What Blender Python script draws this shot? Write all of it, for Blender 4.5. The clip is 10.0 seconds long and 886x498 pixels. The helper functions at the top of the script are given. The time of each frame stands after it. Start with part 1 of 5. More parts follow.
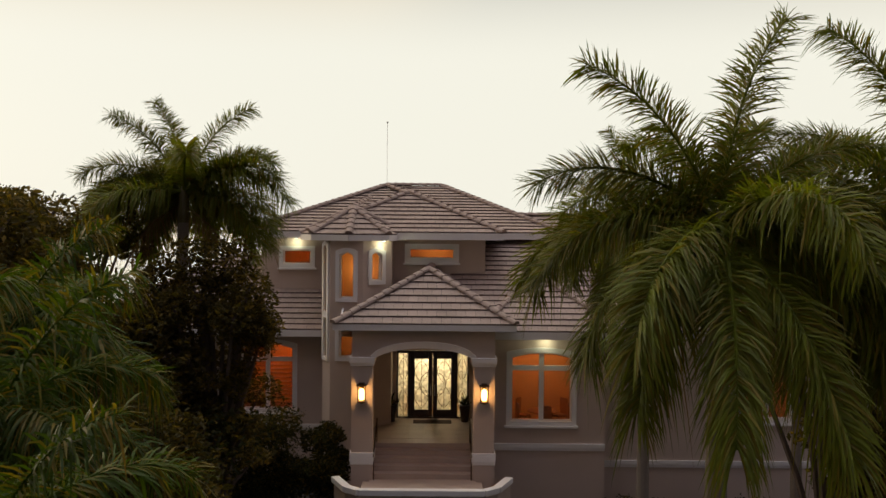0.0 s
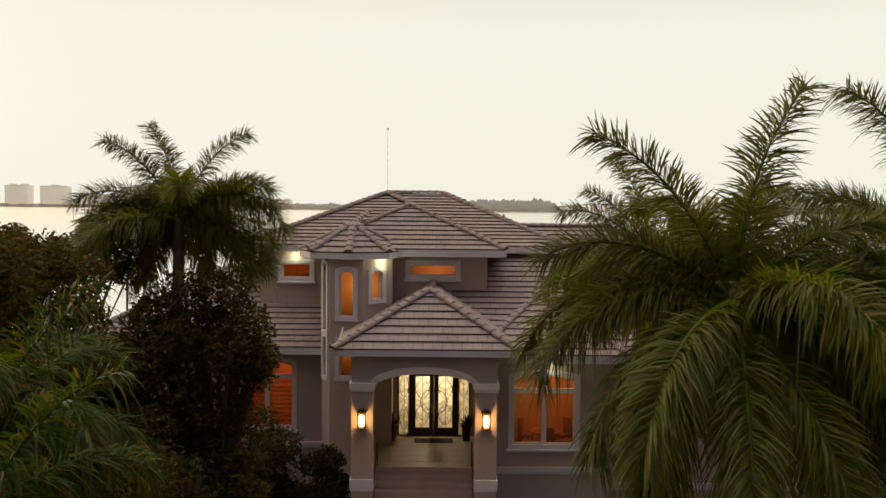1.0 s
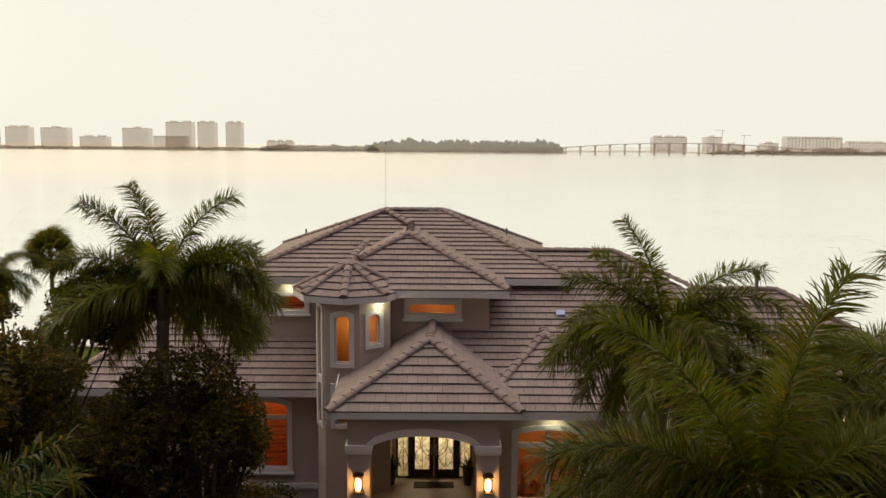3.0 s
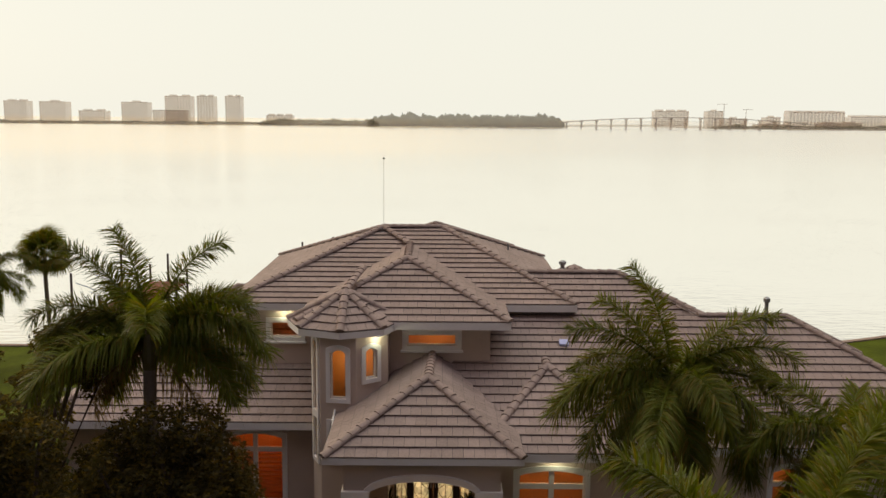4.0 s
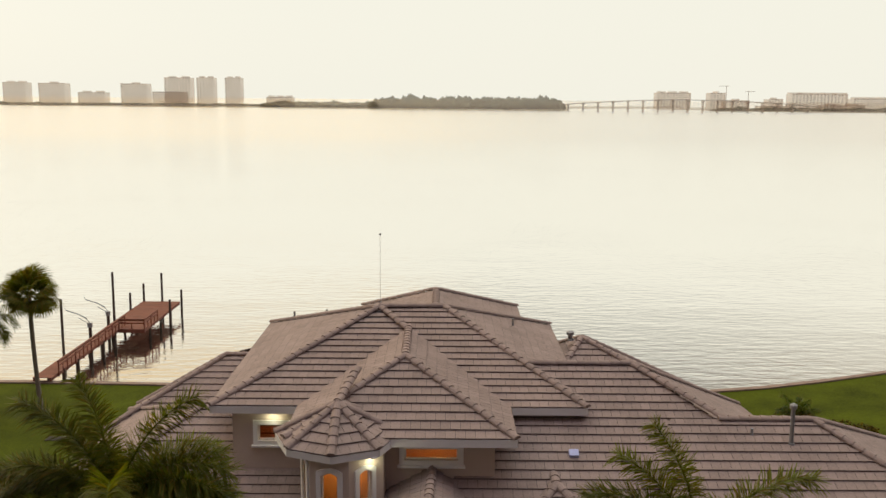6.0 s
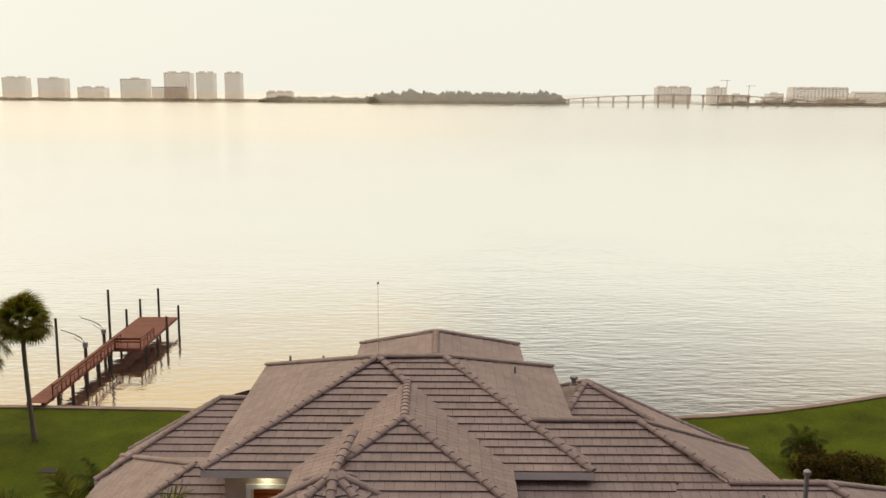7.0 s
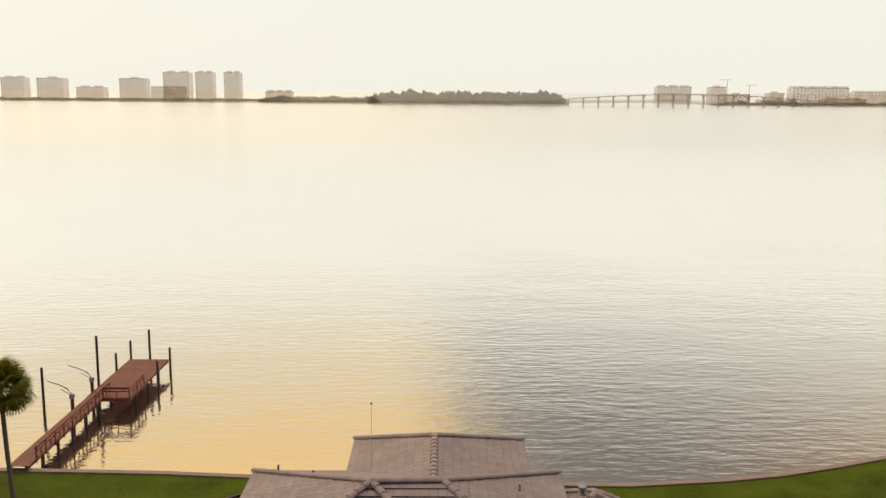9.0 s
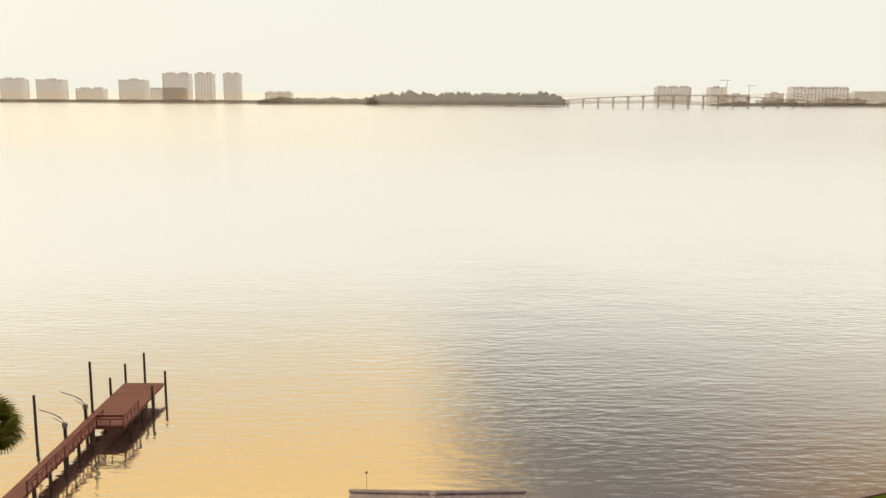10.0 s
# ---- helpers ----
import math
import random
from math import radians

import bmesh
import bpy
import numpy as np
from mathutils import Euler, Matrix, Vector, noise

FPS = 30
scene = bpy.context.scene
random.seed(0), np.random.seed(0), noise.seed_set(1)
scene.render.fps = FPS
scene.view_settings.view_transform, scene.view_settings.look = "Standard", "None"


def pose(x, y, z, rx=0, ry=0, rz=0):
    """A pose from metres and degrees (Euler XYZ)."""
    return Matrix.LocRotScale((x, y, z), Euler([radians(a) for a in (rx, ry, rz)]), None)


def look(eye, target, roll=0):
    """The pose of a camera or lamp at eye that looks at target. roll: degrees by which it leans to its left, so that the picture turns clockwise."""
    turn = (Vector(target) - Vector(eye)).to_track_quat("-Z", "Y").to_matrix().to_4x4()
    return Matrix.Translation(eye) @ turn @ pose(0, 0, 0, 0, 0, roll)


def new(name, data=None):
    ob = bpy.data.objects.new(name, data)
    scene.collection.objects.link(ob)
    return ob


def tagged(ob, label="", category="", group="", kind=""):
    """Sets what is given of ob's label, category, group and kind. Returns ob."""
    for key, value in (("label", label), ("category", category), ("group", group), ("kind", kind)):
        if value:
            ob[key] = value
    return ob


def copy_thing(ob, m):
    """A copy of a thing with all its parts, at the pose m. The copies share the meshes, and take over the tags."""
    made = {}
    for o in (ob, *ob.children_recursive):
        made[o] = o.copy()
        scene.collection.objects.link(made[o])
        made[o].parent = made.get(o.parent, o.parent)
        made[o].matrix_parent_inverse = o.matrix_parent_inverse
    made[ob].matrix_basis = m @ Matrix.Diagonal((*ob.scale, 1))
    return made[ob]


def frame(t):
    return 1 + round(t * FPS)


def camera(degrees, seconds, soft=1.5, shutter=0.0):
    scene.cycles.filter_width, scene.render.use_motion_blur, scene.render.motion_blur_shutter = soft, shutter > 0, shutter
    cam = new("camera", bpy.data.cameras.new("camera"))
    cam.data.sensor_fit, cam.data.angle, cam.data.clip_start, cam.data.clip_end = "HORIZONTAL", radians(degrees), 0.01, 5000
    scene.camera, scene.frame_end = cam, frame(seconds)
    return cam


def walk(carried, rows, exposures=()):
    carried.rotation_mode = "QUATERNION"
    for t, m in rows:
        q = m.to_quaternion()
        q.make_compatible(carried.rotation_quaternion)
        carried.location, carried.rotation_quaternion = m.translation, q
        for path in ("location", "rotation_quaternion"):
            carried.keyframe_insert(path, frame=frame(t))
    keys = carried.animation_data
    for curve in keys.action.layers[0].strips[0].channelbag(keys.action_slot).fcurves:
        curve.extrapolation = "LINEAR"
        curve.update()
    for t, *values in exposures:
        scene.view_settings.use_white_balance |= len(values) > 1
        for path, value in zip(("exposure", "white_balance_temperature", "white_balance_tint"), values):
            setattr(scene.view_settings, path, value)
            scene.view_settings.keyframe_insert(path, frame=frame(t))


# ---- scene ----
cam = camera(51.0, 10.0)
PATH = [
    (0, (0.150, -29.72, 8.531), (0.1615, -27.72, 8.486), 0.52),
    (0.5, (0.145, -29.387, 9.312), (0.1565, -27.388, 9.241), 0.52),
    (1, (0.150, -29.021, 10.14), (0.1585, -27.024, 10.041), 0.52),
    (1.5, (0.165, -28.588, 10.982), (0.1718, -26.592, 10.853), 0.5),
    (2, (0.190, -28.169, 11.842), (0.1935, -26.175, 11.682), 0.45),
    (2.5, (0.215, -27.646, 12.791), (0.2184, -25.655, 12.598), 0.4),
    (4, (0.262, -25.644, 15.597), (0.2644, -23.665, 15.312), 0.4),
    (4.5, (0.266, -24.75, 16.51), (0.2681, -22.772, 16.214), 0.4),
    (5, (0.262, -23.962, 17.466), (0.2644, -21.986, 17.159), 0.4),
    (5.5, (0.255, -23.171, 18.444), (0.2569, -21.197, 18.126), 0.3),
    (6, (0.248, -22.334, 19.411), (0.2488, -20.361, 19.084), 0.4),
    (7.5, (0.244, -19.877, 22.388), (0.2448, -17.907, 22.045), 0.3),
    (8, (0.244, -18.913, 23.336), (0.2456, -16.943, 22.992), 0.3),
    (8.5, (0.245, -17.97, 24.305), (0.2464, -16.0, 23.961), 0.3),
    (9, (0.256, -17.071, 25.285), (0.2570, -15.101, 24.94), 0.3),
    (9.5, (0.283, -16.131, 26.274), (0.2842, -14.161, 25.928), 0.3),
    (10, (0.315, -15.253, 27.208), (0.3161, -13.283, 26.863), 0.2),
]
walk(cam, [(t, look(eye, target, roll)) for t, eye, target, roll in PATH],
     exposures=[(0, 0.0), (2.5, 0.0), (4.5, 0.0), (7.5, 0.0), (10, 0.0)])

# ---- light ----
world = bpy.data.worlds.new("dusk_sky")
scene.world = world
world.use_nodes = True
SUN_AZ, SUN_EL = radians(-48), radians(14)      # low sun behind thin cloud, over the bay to the south-west


def build_sky():
    nt = world.node_tree
    nd, ln = nt.nodes, nt.links
    nd.clear()
    out = nd.new("ShaderNodeOutputWorld")
    bg = nd.new("ShaderNodeBackground")
    sky = nd.new("ShaderNodeTexSky")
    sky.sky_type = "NISHITA"
    sky.sun_disc = False
    sky.sun_elevation, sky.sun_rotation = SUN_EL, SUN_AZ
    sky.air_density, sky.dust_density = 1.0, 3.0
    # thin bright cloud veil, brightest towards the low sun and dim in the east
    co = nd.new("ShaderNodeTexCoord")
    dot = nd.new("ShaderNodeVectorMath")
    dot.operation = "DOT_PRODUCT"
    dot.inputs[1].default_value = (-0.15, 0.95, 0.28)
    ln.new(co.outputs["Generated"], dot.inputs[0])
    ramp = nd.new("ShaderNodeValToRGB")
    el = ramp.color_ramp.elements
    el[0].position, el[0].color = 0.0, (0.115, 0.108, 0.150, 1)
    el[1].position, el[1].color = 1.0, VEIL[0]
    for pos, col in ((0.40, (0.18, 0.172, 0.22, 1)), (0.60, VEIL[2]), (0.80, VEIL[1])):
        e = el.new(pos)
        e.color = col
    mr = nd.new("ShaderNodeMapRange")
    mr.inputs[1].default_value, mr.inputs[2].default_value = -1, 1
    ln.new(dot.outputs["Value"], mr.inputs[0])
    ln.new(mr.outputs[0], ramp.inputs[0])
    # high clouds: warm to the south (left), blue grey to the north (right)
    sep = nd.new("ShaderNodeSeparateXYZ")
    ln.new(co.outputs["Generated"], sep.inputs[0])
    hi = nd.new("ShaderNodeMapRange")
    hi.interpolation_type = "SMOOTHSTEP"
    hi.inputs[1].default_value, hi.inputs[2].default_value = 0.17, 0.40
    ln.new(sep.outputs["Z"], hi.inputs[0])
    side = nd.new("ShaderNodeMapRange")
    side.interpolation_type = "SMOOTHSTEP"
    side.inputs[1].default_value, side.inputs[2].default_value = -0.29, -0.12
    noise_tex = nd.new("ShaderNodeTexNoise")
    noise_tex.inputs["Scale"].default_value = 3.0
    noise_tex.inputs["Detail"].default_value = 3.0
    ln.new(co.outputs["Generated"], noise_tex.inputs["Vector"])
    add = nd.new("ShaderNodeMath")
    add.operation = "MULTIPLY_ADD"
    add.inputs[1].default_value = 0.25
    ln.new(noise_tex.outputs["Fac"], add.inputs[0])
    sub = nd.new("ShaderNodeMath")
    sub.operation = "SUBTRACT"
    sub.inputs[1].default_value = 0.17
    tilt = nd.new("ShaderNodeMath")            # the cloud edge leans to the north with height
    tilt.operation = "MULTIPLY_ADD"
    tilt.inputs[1].default_value = -0.5
    ln.new(sep.outputs["Z"], tilt.inputs[0])
    ln.new(sep.outputs["X"], tilt.inputs[2])
    ln.new(tilt.outputs[0], add.inputs[2])
    ln.new(add.outputs[0], sub.inputs[0])
    ln.new(sub.outputs[0], side.inputs[0])
    cloud = nd.new("ShaderNodeMix")
    cloud.data_type = "RGBA"
    north, rose = nd.new("ShaderNodeMapRange"), nd.new("ShaderNodeMix")
    north.interpolation_type = "SMOOTHSTEP"
    north.inputs[1].default_value, north.inputs[2].default_value = 0.20, 0.50
    ln.new(sep.outputs["X"], north.inputs[0])
    rose.data_type = "RGBA"
    rose.inputs[6].default_value, rose.inputs[7].default_value = HIGH[1:]
    ln.new(north.outputs[0], rose.inputs[0])
    cloud.inputs[6].default_value = HIGH[0]
    ln.new(rose.outputs[2], cloud.inputs[7])
    ln.new(side.outputs[0], cloud.inputs[0])
    lift = nd.new("ShaderNodeMapRange")
    lift.interpolation_type = "SMOOTHSTEP"
    lift.inputs[1].default_value, lift.inputs[2].default_value = 0.23, 0.48
    lift.inputs[3].default_value, lift.inputs[4].default_value = 1.0, 2.4
    ln.new(sep.outputs["Z"], lift.inputs[0])
    lifted = nd.new("ShaderNodeVectorMath")
    lifted.operation = "SCALE"
    ln.new(ramp.outputs[0], lifted.inputs[0])
    ln.new(lift.outputs[0], lifted.inputs["Scale"])
    mul = nd.new("ShaderNodeMix")
    mul.data_type, mul.blend_type = "RGBA", "MULTIPLY"
    fade = nd.new("ShaderNodeMapRange")
    fade.interpolation_type = "SMOOTHSTEP"
    fade.inputs[1].default_value, fade.inputs[2].default_value = 0.55, 0.85
    fade.inputs[3].default_value, fade.inputs[4].default_value = 1.0, 0.0
    ln.new(sep.outputs["Z"], fade.inputs[0])
    both = nd.new("ShaderNodeMath")
    both.operation = "MULTIPLY"
    ln.new(hi.outputs[0], both.inputs[0])
    ln.new(fade.outputs[0], both.inputs[1])
    ln.new(both.outputs[0], mul.inputs[0])
    ln.new(lifted.outputs[0], mul.inputs[6])
    ln.new(cloud.outputs[2], mul.inputs[7])
    mix = nd.new("ShaderNodeMix")
    mix.data_type, mix.blend_type = "RGBA", "ADD"
    mix.inputs[0].default_value = 1.0
    dim = nd.new("ShaderNodeVectorMath")
    dim.operation = "SCALE"
    dim.inputs["Scale"].default_value = 0.003
    ln.new(sky.outputs[0], dim.inputs[0])
    ln.new(mul.outputs[2], mix.inputs[6])
    ln.new(dim.outputs[0], mix.inputs[7])
    ln.new(mix.outputs[2], bg.inputs[0])
    bg.inputs[1].default_value = 1.0
    ln.new(bg.outputs[0], out.inputs[0])


VEIL = ((0.900, 0.880, 0.768, 1), (0.900, 0.878, 0.762, 1), (0.56, 0.55, 0.60, 1))
HIGH = ((0.62, 0.425, 0.205, 1), (0.12, 0.108, 0.112, 1), (0.23, 0.14, 0.08, 1))
build_sky()

sun = new("sun", bpy.data.lights.new("sun", "SUN"))
sun.data.energy, sun.data.angle, sun.data.color = 0.5, radians(15), (1.0, 0.80, 0.58)
sun.matrix_world = look((math.sin(SUN_AZ) * 50, math.cos(SUN_AZ) * 50, 50 * math.tan(SUN_EL)), (0, 0, 0))

# ---- materials ----


def material(name, build=None, color=(0.5, 0.5, 0.5), rough=0.7, metal=0.0, scale=4.0, var=0.25, bump=0.0, bump_scale=40.0, per_object=0.0, fine=30.0, spec=0.5, per_island=0.0):
    """Principled surface with two scales of colour variation and fine relief."""
    m = bpy.data.materials.new(name)
    m.use_nodes = True
    nt = m.node_tree
    nd, ln = nt.nodes, nt.links
    b = nd["Principled BSDF"]
    b.inputs["Roughness"].default_value, b.inputs["Metallic"].default_value = rough, metal
    b.inputs["Specular IOR Level"].default_value = spec
    co = nd.new("ShaderNodeTexCoord")
    geo = nd.new("ShaderNodeNewGeometry")
    n1, n2 = nd.new("ShaderNodeTexNoise"), nd.new("ShaderNodeTexNoise")
    n1.inputs["Scale"].default_value, n1.inputs["Detail"].default_value = scale, 4
    n2.inputs["Scale"].default_value, n2.inputs["Detail"].default_value = fine, 3
    for n in (n1, n2):
        ln.new(geo.outputs["Position"], n.inputs["Vector"])
    s = nd.new("ShaderNodeMath")
    s.operation = "ADD"
    ln.new(n1.outputs["Fac"], s.inputs[0])
    ln.new(n2.outputs["Fac"], s.inputs[1])
    last = s.outputs[0]
    for amount, node, socket in ((per_object, "ShaderNodeObjectInfo", "Random"), (per_island, "ShaderNodeNewGeometry", "Random Per Island")):
        if amount:
            info = nd.new(node)
            ma = nd.new("ShaderNodeMath")
            ma.operation = "MULTIPLY_ADD"
            ma.inputs[1].default_value = amount
            ln.new(info.outputs[socket], ma.inputs[0])
            ln.new(last, ma.inputs[2])
            mb = nd.new("ShaderNodeMath")
            mb.operation = "SUBTRACT"
            mb.inputs[1].default_value = amount / 2
            ln.new(ma.outputs[0], mb.inputs[0])
            last = mb.outputs[0]
    mr = nd.new("ShaderNodeMapRange")
    mr.inputs[1].default_value, mr.inputs[2].default_value = 0.5, 1.5
    mr.inputs[3].default_value, mr.inputs[4].default_value = 1 - var, 1 + var
    ln.new(last, mr.inputs[0])
    sc = nd.new("ShaderNodeVectorMath")
    sc.operation = "SCALE"
    sc.inputs[0].default_value = color
    ln.new(mr.outputs[0], sc.inputs["Scale"])
    ln.new(sc.outputs[0], b.inputs["Base Color"])
    if bump:
        nb, bp = nd.new("ShaderNodeTexNoise"), nd.new("ShaderNodeBump")
        nb.inputs["Scale"].default_value, nb.inputs["Detail"].default_value = bump_scale, 4
        ln.new(geo.outputs["Position"], nb.inputs["Vector"])
        bp.inputs["Strength"].default_value, bp.inputs["Distance"].default_value = bump, 0.02
        ln.new(nb.outputs["Fac"], bp.inputs["Height"])
        ln.new(bp.outputs[0], b.inputs["Normal"])
    if build:
        build(nt, b, sc)
    return m


def leafy(nt, b, sc):
    """Leaves let some light through; a few have turned golden brown."""
    nd, ln = nt.nodes, nt.links
    tr = nd.new("ShaderNodeBsdfTranslucent")
    gold = nd.new("ShaderNodeMix")
    gold.data_type = "RGBA"
    gold.inputs[7].default_value = (0.19, 0.12, 0.022, 1)
    isl, pick = nd.new("ShaderNodeNewGeometry"), nd.new("ShaderNodeMapRange")
    pick.inputs[1].default_value, pick.inputs[2].default_value = 0.62, 1.0
    pick.inputs[3].default_value, pick.inputs[4].default_value = 0.0, 0.75
    ln.new(isl.outputs["Random Per Island"], pick.inputs[0])
    ln.new(pick.outputs[0], gold.inputs[0])
    ln.new(sc.outputs[0], gold.inputs[6])
    ln.new(gold.outputs[2], b.inputs["Base Color"])
    up = nd.new("ShaderNodeVectorMath")
    up.operation = "MULTIPLY"
    up.inputs[1].default_value = (1.9, 1.9, 0.45)
    ln.new(gold.outputs[2], up.inputs[0])
    ln.new(up.outputs[0], tr.inputs[0])
    mx = nd.new("ShaderNodeMixShader")
    mx.inputs[0].default_value = 0.35
    ln.new(b.outputs[0], mx.inputs[1])
    ln.new(tr.outputs[0], mx.inputs[2])
    ln.new(mx.outputs[0], nd["Material Output"].inputs[0])


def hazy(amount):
    """Sea haze put into the material: far things are made partly see-through, with a warm tint."""
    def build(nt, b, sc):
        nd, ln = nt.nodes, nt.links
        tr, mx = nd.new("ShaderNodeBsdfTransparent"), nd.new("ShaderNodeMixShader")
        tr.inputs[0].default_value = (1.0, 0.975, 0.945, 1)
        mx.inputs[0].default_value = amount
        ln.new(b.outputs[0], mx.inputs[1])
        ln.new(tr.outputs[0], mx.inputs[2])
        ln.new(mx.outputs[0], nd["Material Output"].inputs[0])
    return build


def glass_material(name, tint=(1, 1, 1), gloss=0.08, rough=0.02):
    m = bpy.data.materials.new(name)
    m.use_nodes = True
    nd, ln = m.node_tree.nodes, m.node_tree.links
    nd.remove(nd["Principled BSDF"])
    a, g, mx, fr = (nd.new("ShaderNodeBsdfTransparent"), nd.new("ShaderNodeBsdfGlossy"), nd.new("ShaderNodeMixShader"), nd.new("ShaderNodeFresnel"))
    a.inputs[0].default_value = (*tint, 1)
    g.inputs["Roughness"].default_value = rough
    fr.inputs[0].default_value = 1.45
    ln.new(fr.outputs[0], mx.inputs[0])
    ln.new(a.outputs[0], mx.inputs[1])
    ln.new(g.outputs[0], mx.inputs[2])
    ln.new(mx.outputs[0], nd["Material Output"].inputs[0])
    return m


def glow_material(name, color, strength):
    m = bpy.data.materials.new(name)
    m.use_nodes = True
    nd, ln = m.node_tree.nodes, m.node_tree.links
    nd.remove(nd["Principled BSDF"])
    e = nd.new("ShaderNodeEmission")
    e.inputs[0].default_value, e.inputs[1].default_value = (*color, 1), strength
    ln.new(e.outputs[0], nd["Material Output"].inputs[0])
    return m


def water_material():
    m = bpy.data.materials.new("bay_water")
    m.use_nodes = True
    nd, ln = m.node_tree.nodes, m.node_tree.links
    b = nd["Principled BSDF"]
    b.inputs["Base Color"].default_value = (0.04, 0.036, 0.03, 1)
    b.inputs["Roughness"].default_value = 0.3
    gloss, blend, fres, share = nd.new("ShaderNodeBsdfGlossy"), nd.new("ShaderNodeMixShader"), nd.new("ShaderNodeFresnel"), nd.new("ShaderNodeMapRange")
    gloss.distribution = "MULTI_GGX"
    gloss.inputs["Color"].default_value = (1.0, 0.985, 0.95, 1)
    fres.inputs["IOR"].default_value = 1.33
    share.inputs[1].default_value, share.inputs[2].default_value = 0.02, 0.30
    share.inputs[3].default_value, share.inputs[4].default_value = 0.55, 0.98
    ln.new(fres.outputs[0], share.inputs[0])
    ln.new(share.outputs[0], blend.inputs[0])
    ln.new(b.outputs[0], blend.inputs[1])
    ln.new(gloss.outputs[0], blend.inputs[2])
    ln.new(blend.outputs[0], nd["Material Output"].inputs[0])
    geo = nd.new("ShaderNodeNewGeometry")
    mp = nd.new("ShaderNodeMapping")
    mp.inputs["Scale"].default_value = (0.38, 1.0, 1.0)
    mp.inputs["Rotation"].default_value = (0, 0, radians(-10))
    ln.new(geo.outputs["Position"], mp.inputs["Vector"])
    n1, n2, n3 = (nd.new("ShaderNodeTexNoise") for _ in range(3))
    n1.inputs["Scale"].default_value, n1.inputs["Detail"].default_value = 1.15, 3
    n2.inputs["Scale"].default_value, n2.inputs["Detail"].default_value = 0.16, 3
    n3.inputs["Scale"].default_value, n3.inputs["Detail"].default_value = 0.02, 2
    for n in (n1, n2):
        ln.new(mp.outputs[0], n.inputs["Vector"])
    ln.new(geo.outputs["Position"], n3.inputs["Vector"])
    wind = nd.new("ShaderNodeMapRange")
    wind.inputs[1].default_value, wind.inputs[2].default_value = 110, 520
    wind.inputs[3].default_value, wind.inputs[4].default_value = 0.05, 0.24
    sy = nd.new("ShaderNodeSeparateXYZ")
    ln.new(geo.outputs["Position"], sy.inputs[0])
    ln.new(sy.outputs["Y"], wind.inputs[0])
    ln.new(wind.outputs[0], gloss.inputs["Roughness"])
    patch = nd.new("ShaderNodeMapRange")
    patch.inputs[1].default_value, patch.inputs[2].default_value = 0.35, 0.65
    patch.inputs[3].default_value, patch.inputs[4].default_value = 0.35, 1.0
    ln.new(n3.outputs["Fac"], patch.inputs[0])
    mu = nd.new("ShaderNodeMath")
    mu.operation = "MULTIPLY"
    ln.new(n1.outputs["Fac"], mu.inputs[0])
    ln.new(patch.outputs[0], mu.inputs[1])
    ad = nd.new("ShaderNodeMath")
    ad.operation = "MULTIPLY_ADD"
    ad.inputs[1].default_value = 0.9
    ln.new(n2.outputs["Fac"], ad.inputs[0])
    ln.new(mu.outputs[0], ad.inputs[2])
    bp = nd.new("ShaderNodeBump")
    bp.inputs["Distance"].default_value = 0.2
    ln.new(ad.outputs[0], bp.inputs["Height"])
    calm = nd.new("ShaderNodeMapRange")          # the ripples die down away from the shore
    calm.inputs[1].default_value, calm.inputs[2].default_value = 90, 420
    calm.inputs[3].default_value, calm.inputs[4].default_value = 0.34, 0.08
    ln.new(sy.outputs["Y"], calm.inputs[0])
    ln.new(calm.outputs[0], bp.inputs["Strength"])
    for shader in (b, gloss, fres):
        ln.new(bp.outputs[0], shader.inputs["Normal"])
    return m


M_TILE = material("concrete_tile", color=(0.298, 0.222, 0.190), rough=0.8, scale=0.55, var=0.26, per_object=0.35, bump=0.25, bump_scale=60, fine=14)
M_TILE_JOINED = material("concrete_tile_joined", color=(0.298, 0.222, 0.190), rough=0.8, scale=0.55, var=0.26, per_island=0.35, bump=0.25, bump_scale=60, fine=14)
# darker tile colour for the lower strip and all side faces
M_NOSE = material("dark_tile_lip", color=(0.16, 0.122, 0.108), rough=0.9, scale=0.7, var=0.35, bump=0.25, bump_scale=60, fine=14)
M_UNDER = material("roof_underlay", color=(0.05, 0.045, 0.045), rough=0.9)
M_STUCCO = material("beige_stucco", color=(0.58, 0.47, 0.39), rough=0.9, scale=0.8, var=0.08, bump=0.3, bump_scale=90)
M_TRIM = material("white_trim", color=(0.84, 0.81, 0.78), rough=0.6, scale=1.5, var=0.06)
M_SOFFIT = material("soffit", color=(0.55, 0.50, 0.42), rough=0.8, var=0.06)
M_FLOOR = material("porch_stone", color=(0.46, 0.36, 0.295), rough=0.45, scale=1.2, var=0.18, per_object=0.4)
M_DOOR = material("dark_wood", color=(0.035, 0.018, 0.012), rough=0.35, scale=6, var=0.3)
M_GLASS = glass_material("window_glass", (0.92, 0.93, 0.93))
M_ROOM = material("room_wall", color=(0.62, 0.36, 0.16), rough=0.85, scale=0.7, var=0.12)
M_ROOM_WOOD = material("room_wood", color=(0.30, 0.13, 0.06), rough=0.5, scale=3, var=0.3)
M_METAL = material("bronze_metal", color=(0.10, 0.06, 0.035), rough=0.4, metal=0.8, var=0.2)
M_STEEL = material("grey_metal", color=(0.30, 0.30, 0.30), rough=0.5, metal=0.5, var=0.2)
M_GRASS = material("lawn_grass", color=(0.066, 0.084, 0.004), rough=0.95, scale=0.35, spec=0.1, var=0.7, fine=9, bump=0.6, bump_scale=25)
